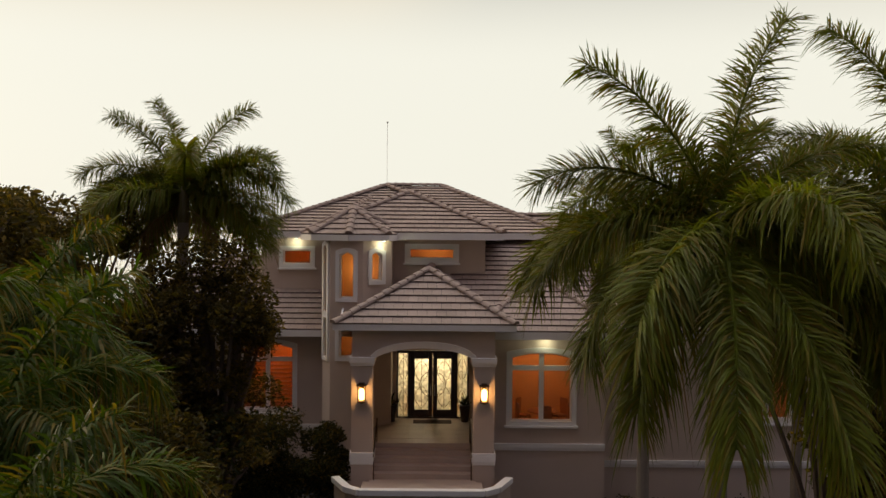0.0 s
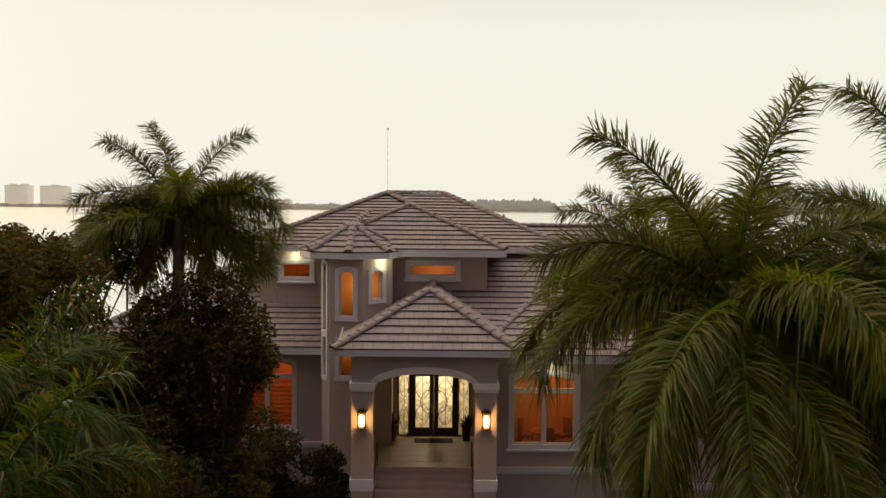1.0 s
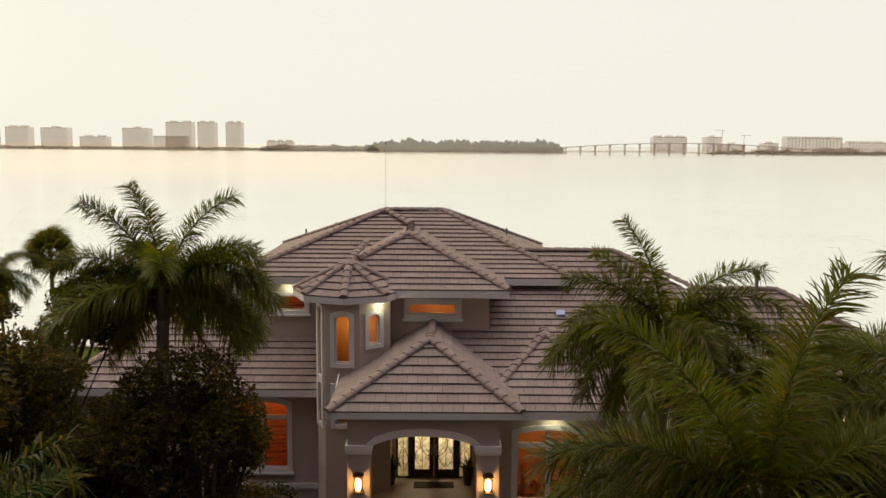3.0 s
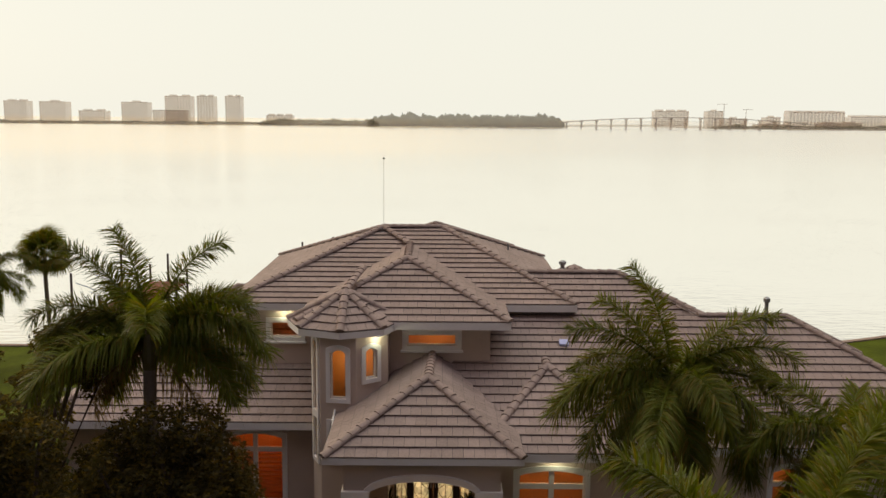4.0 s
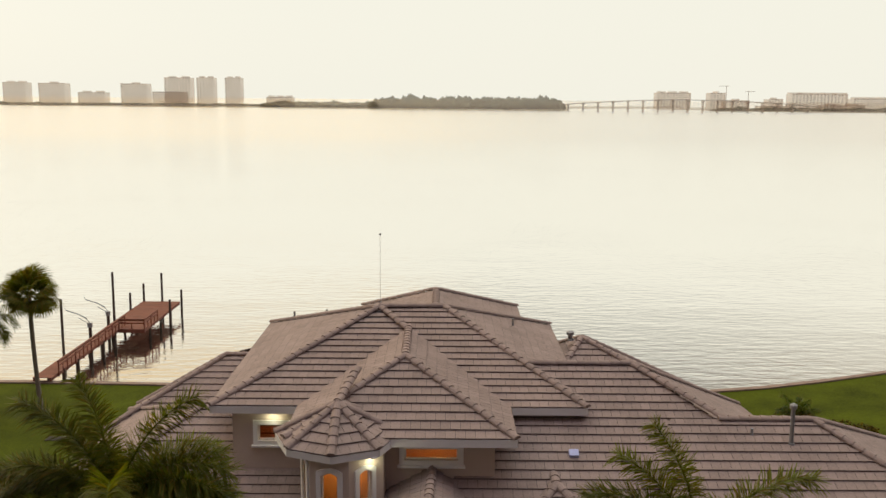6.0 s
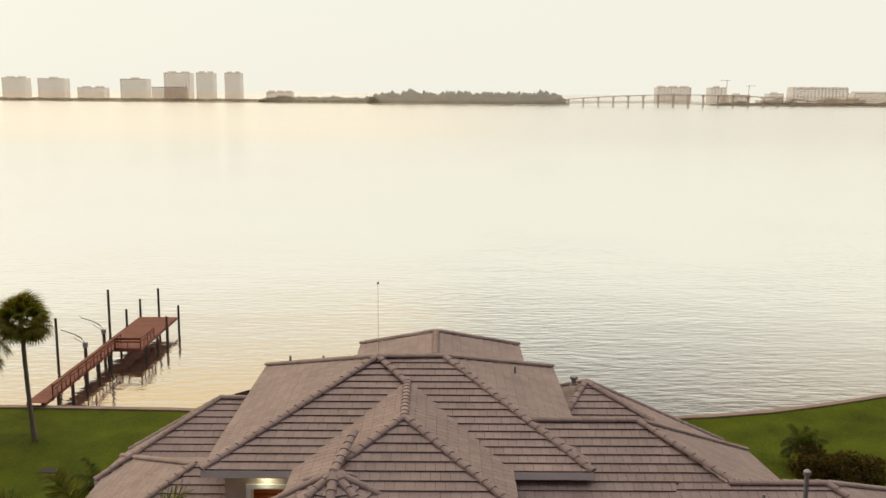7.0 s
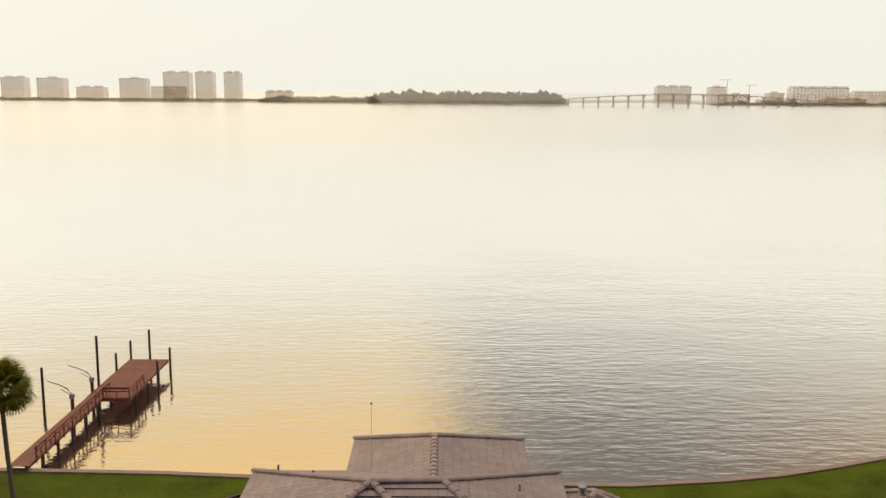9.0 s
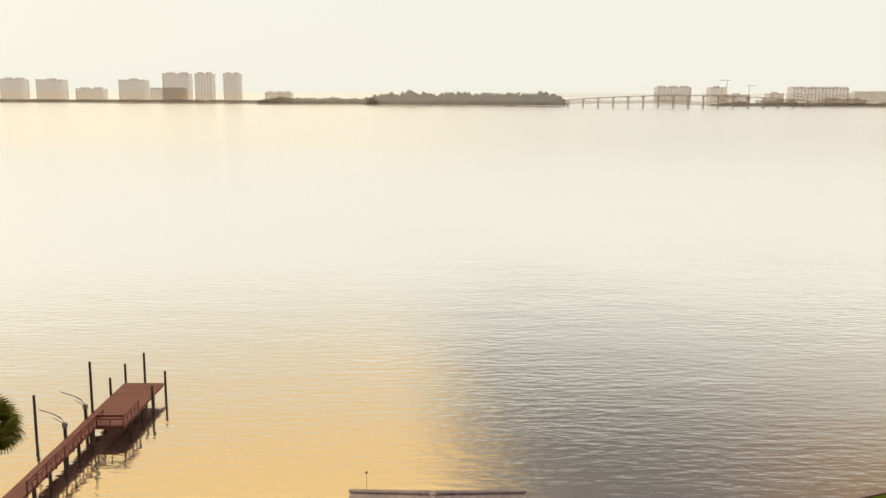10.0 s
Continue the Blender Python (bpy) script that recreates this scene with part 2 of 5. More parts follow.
M_SOIL = material("garden_mulch", color=(0.045, 0.038, 0.028), rough=0.95, scale=0.5, var=0.4, bump=0.6, bump_scale=14)
M_DECK = material("red_brown_deck", color=(0.20, 0.058, 0.030), rough=0.7, scale=2.0, var=0.3, per_object=0.5)
M_PILE = material("wet_pile", color=(0.075, 0.05, 0.035), rough=0.75, scale=2.5, var=0.35, bump=0.4, bump_scale=20)
M_WALL = material("seawall_concrete", color=(0.27, 0.19, 0.145), rough=0.85, scale=0.7, var=0.3, bump=0.3, bump_scale=15)
M_WATER = water_material()
M_PALM = material("palm_leaf", build=leafy, color=(0.098, 0.116, 0.012), rough=0.42, spec=0.16, scale=0.9, var=0.55, per_object=0.5, fine=6)
M_ARECA = material("areca_leaf", build=leafy, color=(0.034, 0.060, 0.006), rough=0.45, spec=0.14, scale=0.9, var=0.55, per_object=0.5, fine=6)
M_PALM_DRY = material("dry_palm_leaf", build=leafy, color=(0.16, 0.10, 0.04), rough=0.7, scale=0.9, var=0.4)
M_LEAF = material("tree_leaf", build=leafy, color=(0.060, 0.048, 0.016), rough=0.7, spec=0.15, scale=0.8, var=0.5, fine=5, per_island=0.6)
M_SHRUB = material("shrub_leaf", build=leafy, color=(0.026, 0.029, 0.010), rough=0.75, spec=0.12, scale=0.8, var=0.5, fine=5, per_island=0.6)
M_TRUNK = material("palm_trunk", color=(0.22, 0.185, 0.15), rough=0.9, scale=1.5, var=0.3, bump=0.5, bump_scale=12)
M_BARK = material("bark", color=(0.09, 0.065, 0.05), rough=0.95, scale=3, var=0.4, bump=0.6, bump_scale=14)
M_SHAFT = material("crown_shaft", color=(0.12, 0.10, 0.035), rough=0.5, scale=2, var=0.4)
# haze over the far shore is put into these materials as see-through colour
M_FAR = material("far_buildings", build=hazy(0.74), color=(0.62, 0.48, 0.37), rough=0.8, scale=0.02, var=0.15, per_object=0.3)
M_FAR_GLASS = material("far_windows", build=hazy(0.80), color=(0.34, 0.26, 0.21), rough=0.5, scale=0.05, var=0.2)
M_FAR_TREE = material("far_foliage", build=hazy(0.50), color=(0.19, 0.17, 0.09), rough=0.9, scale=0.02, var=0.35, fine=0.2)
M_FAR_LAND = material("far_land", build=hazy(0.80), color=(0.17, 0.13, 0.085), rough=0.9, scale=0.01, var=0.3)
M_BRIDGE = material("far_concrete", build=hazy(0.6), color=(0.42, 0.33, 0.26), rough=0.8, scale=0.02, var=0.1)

# ---- mesh helpers ----


def mesh_of(bm, name, mats):
    me = bpy.data.meshes.new(name)
    bm.normal_update()
    bm.to_mesh(me)
    bm.free()
    for m in mats if isinstance(mats, (list, tuple)) else (mats,):
        me.materials.append(m)
    return me


def part(name, bm, mat, parent=None, label="", m=None):
    ob = new(name, mesh_of(bm, name, mat))
    if parent:
        ob.parent = parent
    if m is not None:
        ob.matrix_basis = m
    if label:
        ob["label"] = label
    return ob


def thing(name, label, category, group="", kind="", m=None):
    ob = new(name)
    ob.empty_display_size = 0.3
    if m is not None:
        ob.matrix_basis = m
    return tagged(ob, label, category, group, kind)


def box(bm, x0, x1, y0, y1, z0, z1, m=None):
    vs = [bm.verts.new((m @ Vector(p)) if m else p) for p in ((x0, y0, z0), (x1, y0, z0), (x1, y1, z0), (x0, y1, z0), (x0, y0, z1), (x1, y0, z1), (x1, y1, z1), (x0, y1, z1))]
    for f in ((3, 2, 1, 0), (4, 5, 6, 7), (0, 1, 5, 4), (1, 2, 6, 5), (2, 3, 7, 6), (3, 0, 4, 7)):
        bm.faces.new([vs[i] for i in f])
    return bm


def boxes(*items, bevel=0.0):
    bm = bmesh.new()
    for it in items:
        box(bm, *it)
    if bevel:
        bmesh.ops.bevel(bm, geom=bm.edges[:], offset=bevel, segments=2, affect="EDGES", profile=0.6)
    return bm


def prism(bm, poly, direction, m=None):
    """Extrudes a polygon (points in order) along a direction."""
    d = Vector(direction)
    a = [bm.verts.new((m @ Vector(p)) if m else Vector(p)) for p in poly]
    b = [bm.verts.new((m @ (Vector(p) + d)) if m else Vector(p) + d) for p in poly]
    n = len(a)
    bm.faces.new(a[::-1])
    bm.faces.new(b)
    for i in range(n):
        bm.faces.new((a[i], a[(i + 1) % n], b[(i + 1) % n], b[i]))
    return bm


def ring(bm, outer, inner, depth, m=None, at=0.0):
    """A flat frame between two outlines of equal length in (u, z), extruded towards -y."""
    def put(p, y):
        v = Vector((p[0], y, p[1]))
        return bm.verts.new((m @ v) if m else v)
    of, inf = [put(p, at - depth) for p in outer], [put(p, at - depth) for p in inner]
    ob_, ib = [put(p, at) for p in outer], [put(p, at) for p in inner]
    n = len(outer)
    for i in range(n):
        j = (i + 1) % n
        for q in ((of[i], of[j], inf[j], inf[i]), (ob_[i], ib[i], ib[j], ob_[j]), (of[i], ob_[i], ob_[j], of[j]), (inf[i], inf[j], ib[j], ib[i])):
            if len({tuple(v.co) for v in q}) == 4:
                bm.faces.new(q)
    return bm


def tube(bm, pts, radii, sides=8, cap=True):
    rings = []
    for i, p in enumerate(pts):
        p = Vector(p)
        d = (Vector(pts[min(i + 1, len(pts) - 1)]) - Vector(pts[max(i - 1, 0)])).normalized()
        a = d.orthogonal().normalized() if abs(d.z) < 0.9 else d.cross(Vector((0, 1, 0))).normalized()
        b = d.cross(a)
        rings.append([bm.verts.new(p + radii[i] * (math.cos(k * math.tau / sides) * a + math.sin(k * math.tau / sides) * b)) for k in range(sides)])
    for r, s in zip(rings, rings[1:]):
        for k in range(sides):
            bm.faces.new((r[k], r[(k + 1) % sides], s[(k + 1) % sides], s[k]))
    if cap:
        bm.faces.new(rings[0][::-1])
        bm.faces.new(rings[-1])
    return bm


def arch_outline(u0, u1, z0, z1, rise, n=8):
    """Outline with a segmental arch on top; z1 is the crown."""
    pts = [(u0, z0), (u1, z0)]
    for k in range(n + 1):
        f = 1 - k / n
        u = u0 + (u1 - u0) * f
        pts.append((u, z1 - rise * (2 * f - 1) ** 2))
    return pts

# ---- ground, lawn and water ----
WATER_Z, LAWN_Z = -4.4, -3.5
SHORE = [(-400, 30), (-120, 46), (-60, 48.6), (-33, 48.9), (-21, 48.5), (-14, 47.9), (0, 46.9), (14, 46.7), (21, 47.6), (26, 48.7), (31, 50.4), (37, 52.8), (48, 58), (60, 66), (80, 84), (140, 120), (400, 200)]


def shore_y(x):
    for (a, ya), (b, yb) in zip(SHORE, SHORE[1:]):
        if a <= x <= b:
            f = (x - a) / (b - a)
            return ya + (yb - ya) * f
    return SHORE[0][1]


def ground_z(x, y):
    f = min(1.0, max(0.0, (y - 6) / 26))
    return -1.7 + (LAWN_Z + 1.7) * f * f * (3 - 2 * f)


def build_ground():
    bm = bmesh.new()
    xs = sorted({-3000, -1200, *range(-400, 401, 40), *range(-80, 81, 4), 1200, 3000})
    grid = []
    for x in xs:
        ye = shore_y(max(-400, min(400, x)))
        ys = [-3000, -900, -300, -120, -60, -30] + [-20 + k * 3 for k in range(12)]
        ys += [16 + (ye - 16) * k / 14 for k in range(1, 15)]
        grid.append([bm.verts.new((x, y, ground_z(x, y))) for y in ys])
    for r, s in zip(grid, grid[1:]):
        for k in range(len(r) - 1):
            bm.faces.new((r[k], s[k], s[k + 1], r[k + 1]))
    for f in bm.faces:
        c = f.calc_center_median()
        f.material_index = 0 if c.y > 24 or abs(c.x) > 30 else 1
    ob = part("ground", bm, [M_GRASS, M_SOIL])
    tagged(ob, "mown green lawn and dark mulched garden sloping to the bay", "ground", kind="structure")
    bm = bmesh.new()
    for (a, ya), (b, yb) in zip(SHORE, SHORE[1:]):
        if abs(a) > 140 and abs(b) > 140:
            n = 1
        else:
            n = max(1, int((b - a) / 3))
        for k in range(n):
            xa, xb = a + (b - a) * k / n, a + (b - a) * (k + 1) / n
            pa, pb = ya + (yb - ya) * k / n, ya + (yb - ya) * (k + 1) / n
            prism(bm, [(xa, pa - 0.02, -6), (xa, pa + 0.55, -6), (xa, pa + 0.55, LAWN_Z + 0.12), (xa, pa - 0.02, LAWN_Z + 0.12)], (xb - xa - 0.012, pb - pa, 0))
    tagged(part("seawall", bm, M_WALL), "weathered reddish concrete seawall cap along the lawn", "seawall", kind="structure")
    bm = bmesh.new()
    rows = [-100, 40, 60, 90, 150, 300, 700, 1600, 4900]
    vs = [[bm.verts.new((x, y, WATER_Z)) for x in (-4500, -800, -150, 0, 150, 800, 4500)] for y in rows]
    for r, s in zip(vs, vs[1:]):
        for k in range(6):
            bm.faces.new((r[k], r[k + 1], s[k + 1], s[k]))
    tagged(part("water", bm, M_WATER), "calm rippled bay water mirroring the pale dusk sky", "water", kind="structure")


build_ground()

# ---- roof tiling ----
TILE_W, TILE_E, LIP = 0.33, 0.42, 0.012


def clip(poly, edges):
    """Convex clipping: keeps what lies to the left of every edge."""
    for (ax, ay), (bx, by) in edges:
        out = []
        for i, p in enumerate(poly):
            q = poly[(i + 1) % len(poly)]
            sp = (bx - ax) * (p[1] - ay) - (by - ay) * (p[0] - ax)
            sq = (bx - ax) * (q[1] - ay) - (by - ay) * (q[0] - ax)
            if sp >= 0:
                out.append(p)
            if (sp > 0 > sq) or (sp < 0 < sq):
                f = sp / (sp - sq)
                out.append((p[0] + (q[0] - p[0]) * f, p[1] + (q[1] - p[1]) * f))
        poly = out
        if len(poly) < 3:
            return []
    return poly


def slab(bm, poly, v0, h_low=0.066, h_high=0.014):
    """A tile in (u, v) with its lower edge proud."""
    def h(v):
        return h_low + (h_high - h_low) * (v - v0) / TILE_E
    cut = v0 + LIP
    # the strip below the cut and the sides take the darker second material
    for piece, dark_lip in ((clip(poly, [((0, cut), (1, cut))]), 0), (clip(poly, [((1, cut), (0, cut))]), 1)):
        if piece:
            bm.faces.new([bm.verts.new((u, v, h(v))) for u, v in piece]).material_index = dark_lip
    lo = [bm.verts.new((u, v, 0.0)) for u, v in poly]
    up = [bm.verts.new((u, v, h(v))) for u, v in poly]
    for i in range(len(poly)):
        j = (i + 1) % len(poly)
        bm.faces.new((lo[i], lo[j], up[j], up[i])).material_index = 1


full_bm = bmesh.new()
slab(full_bm, [(0.005, 0), (TILE_W - 0.005, 0), (TILE_W - 0.005, TILE_E + 0.03), (0.005, TILE_E + 0.03)], 0)
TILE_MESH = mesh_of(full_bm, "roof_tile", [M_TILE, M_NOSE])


def area2(poly):
    return abs(sum(poly[i][0] * poly[(i + 1) % len(poly)][1] - poly[(i + 1) % len(poly)][0] * poly[i][1] for i in range(len(poly)))) / 2


def tile_face(roof, face, rest, budget):
    """Tiles a roof face whose first edge is its eave, counter-clockwise from outside. Whole tiles are objects while budget lasts."""
    p = [Vector(q) for q in face]
    u = (p[1] - p[0])
    u.z = 0
    u.normalize()
    n = (p[1] - p[0]).cross(p[2] - p[0]).normalized()
    v = n.cross(u)
    base = Matrix((u, v, n)).transposed().to_4x4()
    base.translation = p[0]
    flat = [(u.dot(q - p[0]), v.dot(q - p[0])) for q in p]
    edges = list(zip(flat, flat[1:] + flat[:1]))
    u0, u1, v1 = min(q[0] for q in flat), max(q[0] for q in flat), max(q[1] for q in flat)
    for r in range(int(v1 / TILE_E) + 1):
        v0 = r * TILE_E
        off = (r % 2) * TILE_W / 2
        for c in range(int(u0 / TILE_W) - 2, int(u1 / TILE_W) + 2):
            a = c * TILE_W + off
            rect = [(a + 0.005, v0), (a + TILE_W - 0.005, v0), (a + TILE_W - 0.005, v0 + TILE_E + 0.03), (a + 0.005, v0 + TILE_E + 0.03)]
            got = clip(rect, edges)
            if not got or area2(got) < 0.004:
                continue
            tilt = random.uniform(-0.006, 0.006)
            if area2(got) > 0.99 * area2(rect) and budget[0] > 0:
                budget[0] -= 1
                ob = new("roof_tile", TILE_MESH)
                ob.parent = roof
                ob.matrix_basis = base @ Matrix.Translation((a, v0, 0)) @ Matrix.Rotation(tilt, 4, "Z")
            else:
                b2 = bmesh.new()
                slab(b2, got, v0)
                b2.transform(base)
                b2.verts.index_update()
                rest.append(([tuple(w.co) for w in b2.verts], [[w.index for w in f.verts] for f in b2.faces], [f.material_index for f in b2.faces]))
                b2.free()


CAP_LEN = 0.40


def cap_mesh():
    bm = bmesh.new()
    k = 7
    rows = []
    for x, r, lift in ((0, 0.165, 0.022), (CAP_LEN + 0.05, 0.145, 0.0)):
        rows.append([bm.verts.new((x, math.cos(math.pi * i / (k - 1)) * r, lift + math.sin(math.pi * i / (k - 1)) * r * 0.75)) for i in range(k)])
    for i in range(k - 1):
        bm.faces.new((rows[0][i], rows[0][i + 1], rows[1][i + 1], rows[1][i]))
    bm.faces.new(rows[0][::-1])
    return mesh_of(bm, "ridge_tile", M_TILE)


CAP_MESH = cap_mesh()


def caps(roof, a, b):
    """A row of barrel caps from the low end a to the high end b."""
    a, b = Vector(a), Vector(b)
    d = b - a
    n = max(1, round(d.length / CAP_LEN))
    x = d.normalized()
    y = Vector((0, 0, 1)).cross(x).normalized()
    z = x.cross(y)
    m = Matrix((x, y, z)).transposed().to_4x4()
    for i in range(n):
        ob = new("ridge_tile", CAP_MESH)
        ob.parent = roof
        m.translation = a + d * (i / n) + Vector((0, 0, 0.03))
        ob.matrix_basis = m @ Matrix.Rotation(random.uniform(-0.05, 0.05), 4, "X")


def joined(name, rest, parent, mat, label=""):
    vs, fs, ms = [], [], []
    for v, f, k in rest:
        o = len(vs)
        vs += v
        fs += [[i + o for i in q] for q in f]
        ms += k
    me = bpy.data.meshes.new(name)
    me.from_pydata(vs, [], fs)
    me.polygons.foreach_set("material_index", ms)
    me.materials.append(mat)
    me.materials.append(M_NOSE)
    ob = new(name, me)
    ob.parent = parent
    tagged(ob, label, kind="stuff")
    return ob


def build_roof(house, label, faces, hips, eaves, budget=300, drop=0.26, hidden=()):
    """faces: eave edge first. hips: cap rows from low to high. eaves: the outline that carries fascia and soffit."""
    bm = bmesh.new()
    for f in list(faces) + list(hidden):
        bm.faces.new([bm.verts.new(q) for q in f])
    roof = part("roof", bm, M_UNDER, house, label)
    rest, left = [], [budget]
    for f in faces:
        tile_face(roof, f, rest, left)
    if rest:
        joined("roof_tiles_cut", rest, roof, M_TILE_JOINED)
    for a, b in hips:
        caps(roof, a, b)
    for a, b in eaves:
        a, b = Vector(a), Vector(b)
        d = (b - a).normalized()
        out = d.cross(Vector((0, 0, 1)))
        bm = bmesh.new()
        prism(bm, [a + out * 0.02 + Vector((0, 0, -drop)), a + out * 0.02 + Vector((0, 0, 0.0)), a - out * 0.03 + Vector((0, 0, 0.015)), a - out * 0.03 + Vector((0, 0, -drop))], b - a)
        part("fascia", bm, M_TRIM, roof, "white painted fascia board")
    return roof


def hip(x0, x1, y0, y1, z, slope, ridge=None):
    """The four faces of a hip roof over a rectangle; returns faces, cap rows, eaves."""
    w, d = x1 - x0, y1 - y0
    if ridge:
        (ax, ay, az), (bx, by, bz) = ridge
    elif w >= d:
        ax, bx, ay, by = x0 + d / 2, x1 - d / 2, (y0 + y1) / 2, (y0 + y1) / 2
        az = bz = z + slope * d / 2
    else:
        ax, bx, ay, by = (x0 + x1) / 2, (x0 + x1) / 2, y0 + w / 2, y1 - w / 2
        az = bz = z + slope * w / 2
    a, b = (ax, ay, az), (bx, by, bz)
    fl, fr, br, bl = (x0, y0, z), (x1, y0, z), (x1, y1, z), (x0, y1, z)
    if w >= d or ridge and abs(ax - bx) > abs(ay - by):
        faces = [[fl, fr, b, a], [fr, br, b], [br, bl, a, b], [bl, fl, a]]
        rows = [(fl, a), (fr, b), (br, b), (bl, a), (a, b)]
    else:
        faces = [[fl, fr, a], [fr, br, b, a], [br, bl, b], [bl, fl, a, b]]
        rows = [(fl, a), (fr, a), (br, b), (bl, b), (a, b)]
    return faces, rows, [(fl, fr), (fr, br), (br, bl), (bl, fl)]


house = thing("house", "two-storey beige stucco house with taupe tiled hip roofs and lit windows", "house")

# main block over the second floor
MAIN_Z = 8.33
f, r, e = hip(-8.1, 5.5, 9.65, 22.0, MAIN_Z, 0.5, ridge=((-2.38, 15.9, 10.58), (0.33, 16.0, 10.58)))
build_roof(house, "main taupe tiled hip roof", f, r + [((-1.15, 14.2, 10.06), (-2.38, 15.9, 10.58))], e)
# front wing of the second floor, with its ridge running back into the main roof
MID = [(-4.9, 6.5, 8.33), (2.72, 6.5, 8.33), (-1.08, 10.35, 10.05), (-1.12, 14.6, 10.05)]
f = [[MID[0], MID[1], MID[2]], [MID[1], (2.72, 11.2, 8.33), (-1.12, 14.6, 10.05), MID[2]], [(-4.9, 11.2, 8.33), MID[0], MID[2], (-1.12, 14.6, 10.05)]]
build_roof(house, "front hip roof of the upper floor", f, [(MID[0], MID[2]), (MID[1], MID[2]), (MID[2], MID[3])], [(MID[0], MID[1]), (MID[1], (2.72, 9.7, 8.33)), ((-4.9, 9.6, 8.33), MID[0])])
# rear wing of the second floor
f, r, e = hip(-3.95, 4.2, 12.0, 25.9, MAIN_Z, 0.5, ridge=((-0.05, 16.0, 10.05), (-0.05, 22.0, 10.05)))
build_roof(house, "rear hip roof of the upper floor", f[1:], r[2:], e[1:], budget=200)
# octagonal turret
TC, TR = Vector((-3.2, 7.25)), 2.08
oct_pts = [(TC.x + TR * math.cos(k * math.pi / 4), TC.y + TR * math.sin(k * math.pi / 4), 8.24) for k in range(8)]
apex = (TC.x, TC.y, 9.30)
f = [[oct_pts[k], oct_pts[(k + 1) % 8], apex] for k in range(8)]
build_roof(house, "octagonal turret roof", f, [(q, apex) for q in oct_pts] + [(apex, (-2.75, 9.6, 9.75))], [(oct_pts[k], oct_pts[(k + 1) % 8]) for k in range(8)], drop=0.22)
# porch
PZ = 5.28
PN, PB = (-0.16, 4.2, 7.0), (-0.05, 7.3, 7.0)
PL, PR = (-3.33, 1.3, PZ), (2.8, 1.3, PZ)
f = [[PL, PR, PN], [PR, (2.8, 7.3, PZ), PB, PN], [(-3.33, 7.3, PZ), PL, PN, PB]]
build_roof(house, "taupe tiled hip roof of the entrance porch", f, [(PL, PN), (PR, PN), (PN, PB)], [(PL, PR), (PR, (2.8, 6.6, PZ)), ((-3.33, 6.2, PZ), PL)], budget=320, drop=0.2)
def shift_corner(groups, x, y, nx, ny):
    """Moves one eave corner of a hip roof in all its faces, hips and eaves."""
    return [[[(nx, ny, p[2]) if abs(p[0] - x) + abs(p[1] - y) < 0.02 else tuple(p) for p in g] for g in grp] for grp in groups]


# right wing, two ridges
RZ = 4.9
f, r, e = hip(-1.0, 16.2, 3.4, 21.6, RZ, 0.45, ridge=((3.0, 12.6, 9.12), (7.6, 12.6, 9.12)))
f, r, e = shift_corner((f, r, e), 16.2, 21.6, 14.4, 20.3)
build_roof(house, "wide taupe tiled roof of the side wing", [f[0], f[1], f[2]], [((10.4, 9.72, 7.95), r[1][1])] + r[2:3] + r[4:], e[:3], budget=420)
f, r, e = hip(5.0, 19.4, 3.35, 15.8, RZ, 0.45, ridge=((8.5, 9.68, 7.94), (13.64, 9.68, 7.94)))
build_roof(house, "lower taupe tiled roof of the garage wing", f[:3], r[1:3] + [((10.2, 9.68, 7.94), r[4][1])], e[:3], budget=300)
# rear right wing
f, r, e = hip(3.0, 14.6, 14.2, 27.2, RZ, 0.5, ridge=((6.9, 20.6, 8.05), (6.95, 20.7, 8.05)))
f, r, e = shift_corner((f, r, e), 14.6, 27.2, 13.65, 21.4)
build_roof(house, "rear side wing roof", f, r[:4], e, budget=120)
# window bay to the right of the porch
BP = (4.07, 6.7, 6.72)
f = [[(1.4, 2.75, RZ), (6.75, 2.75, RZ), BP], [(6.75, 2.75, RZ), (6.75, 7.2, RZ), (4.07, 7.6, 6.72), BP], [(1.4, 7.2, RZ), (1.4, 2.75, RZ), BP, (4.07, 7.6, 6.72)]]
build_roof(house, "hip roof of the window bay", f, [((1.4, 2.75, RZ), BP), ((6.75, 2.75, RZ), BP), (BP, (4.07, 7.6, 6.72))], [((1.4, 2.75, RZ), (6.75, 2.75, RZ)), ((6.75, 2.75, RZ), (6.75, 3.4, RZ))], budget=120)
# left wing
LZ = 4.45
f, r, e = hip(-14.6, -1.0, 6.95, 20.2, LZ, 0.6, ridge=((-9.2, 12.8, 7.2), (-4.0, 12.8, 7.2)))
build_roof(house, "lower taupe tiled roof of the left wing", [f[0], f[2], f[3]], [r[0], r[3]], [e[0], e[2], e[3]], budget=300)
f, r, e = hip(-14.9, -3.0, 17.5, 26.5, LZ, 0.5)
f, r, e = shift_corner((f, r, e), -14.9, 26.5, -14.52, 20.96)
build_roof(house, "rear left wing roof", f, r, e, budget=100)

# ---- walls ----


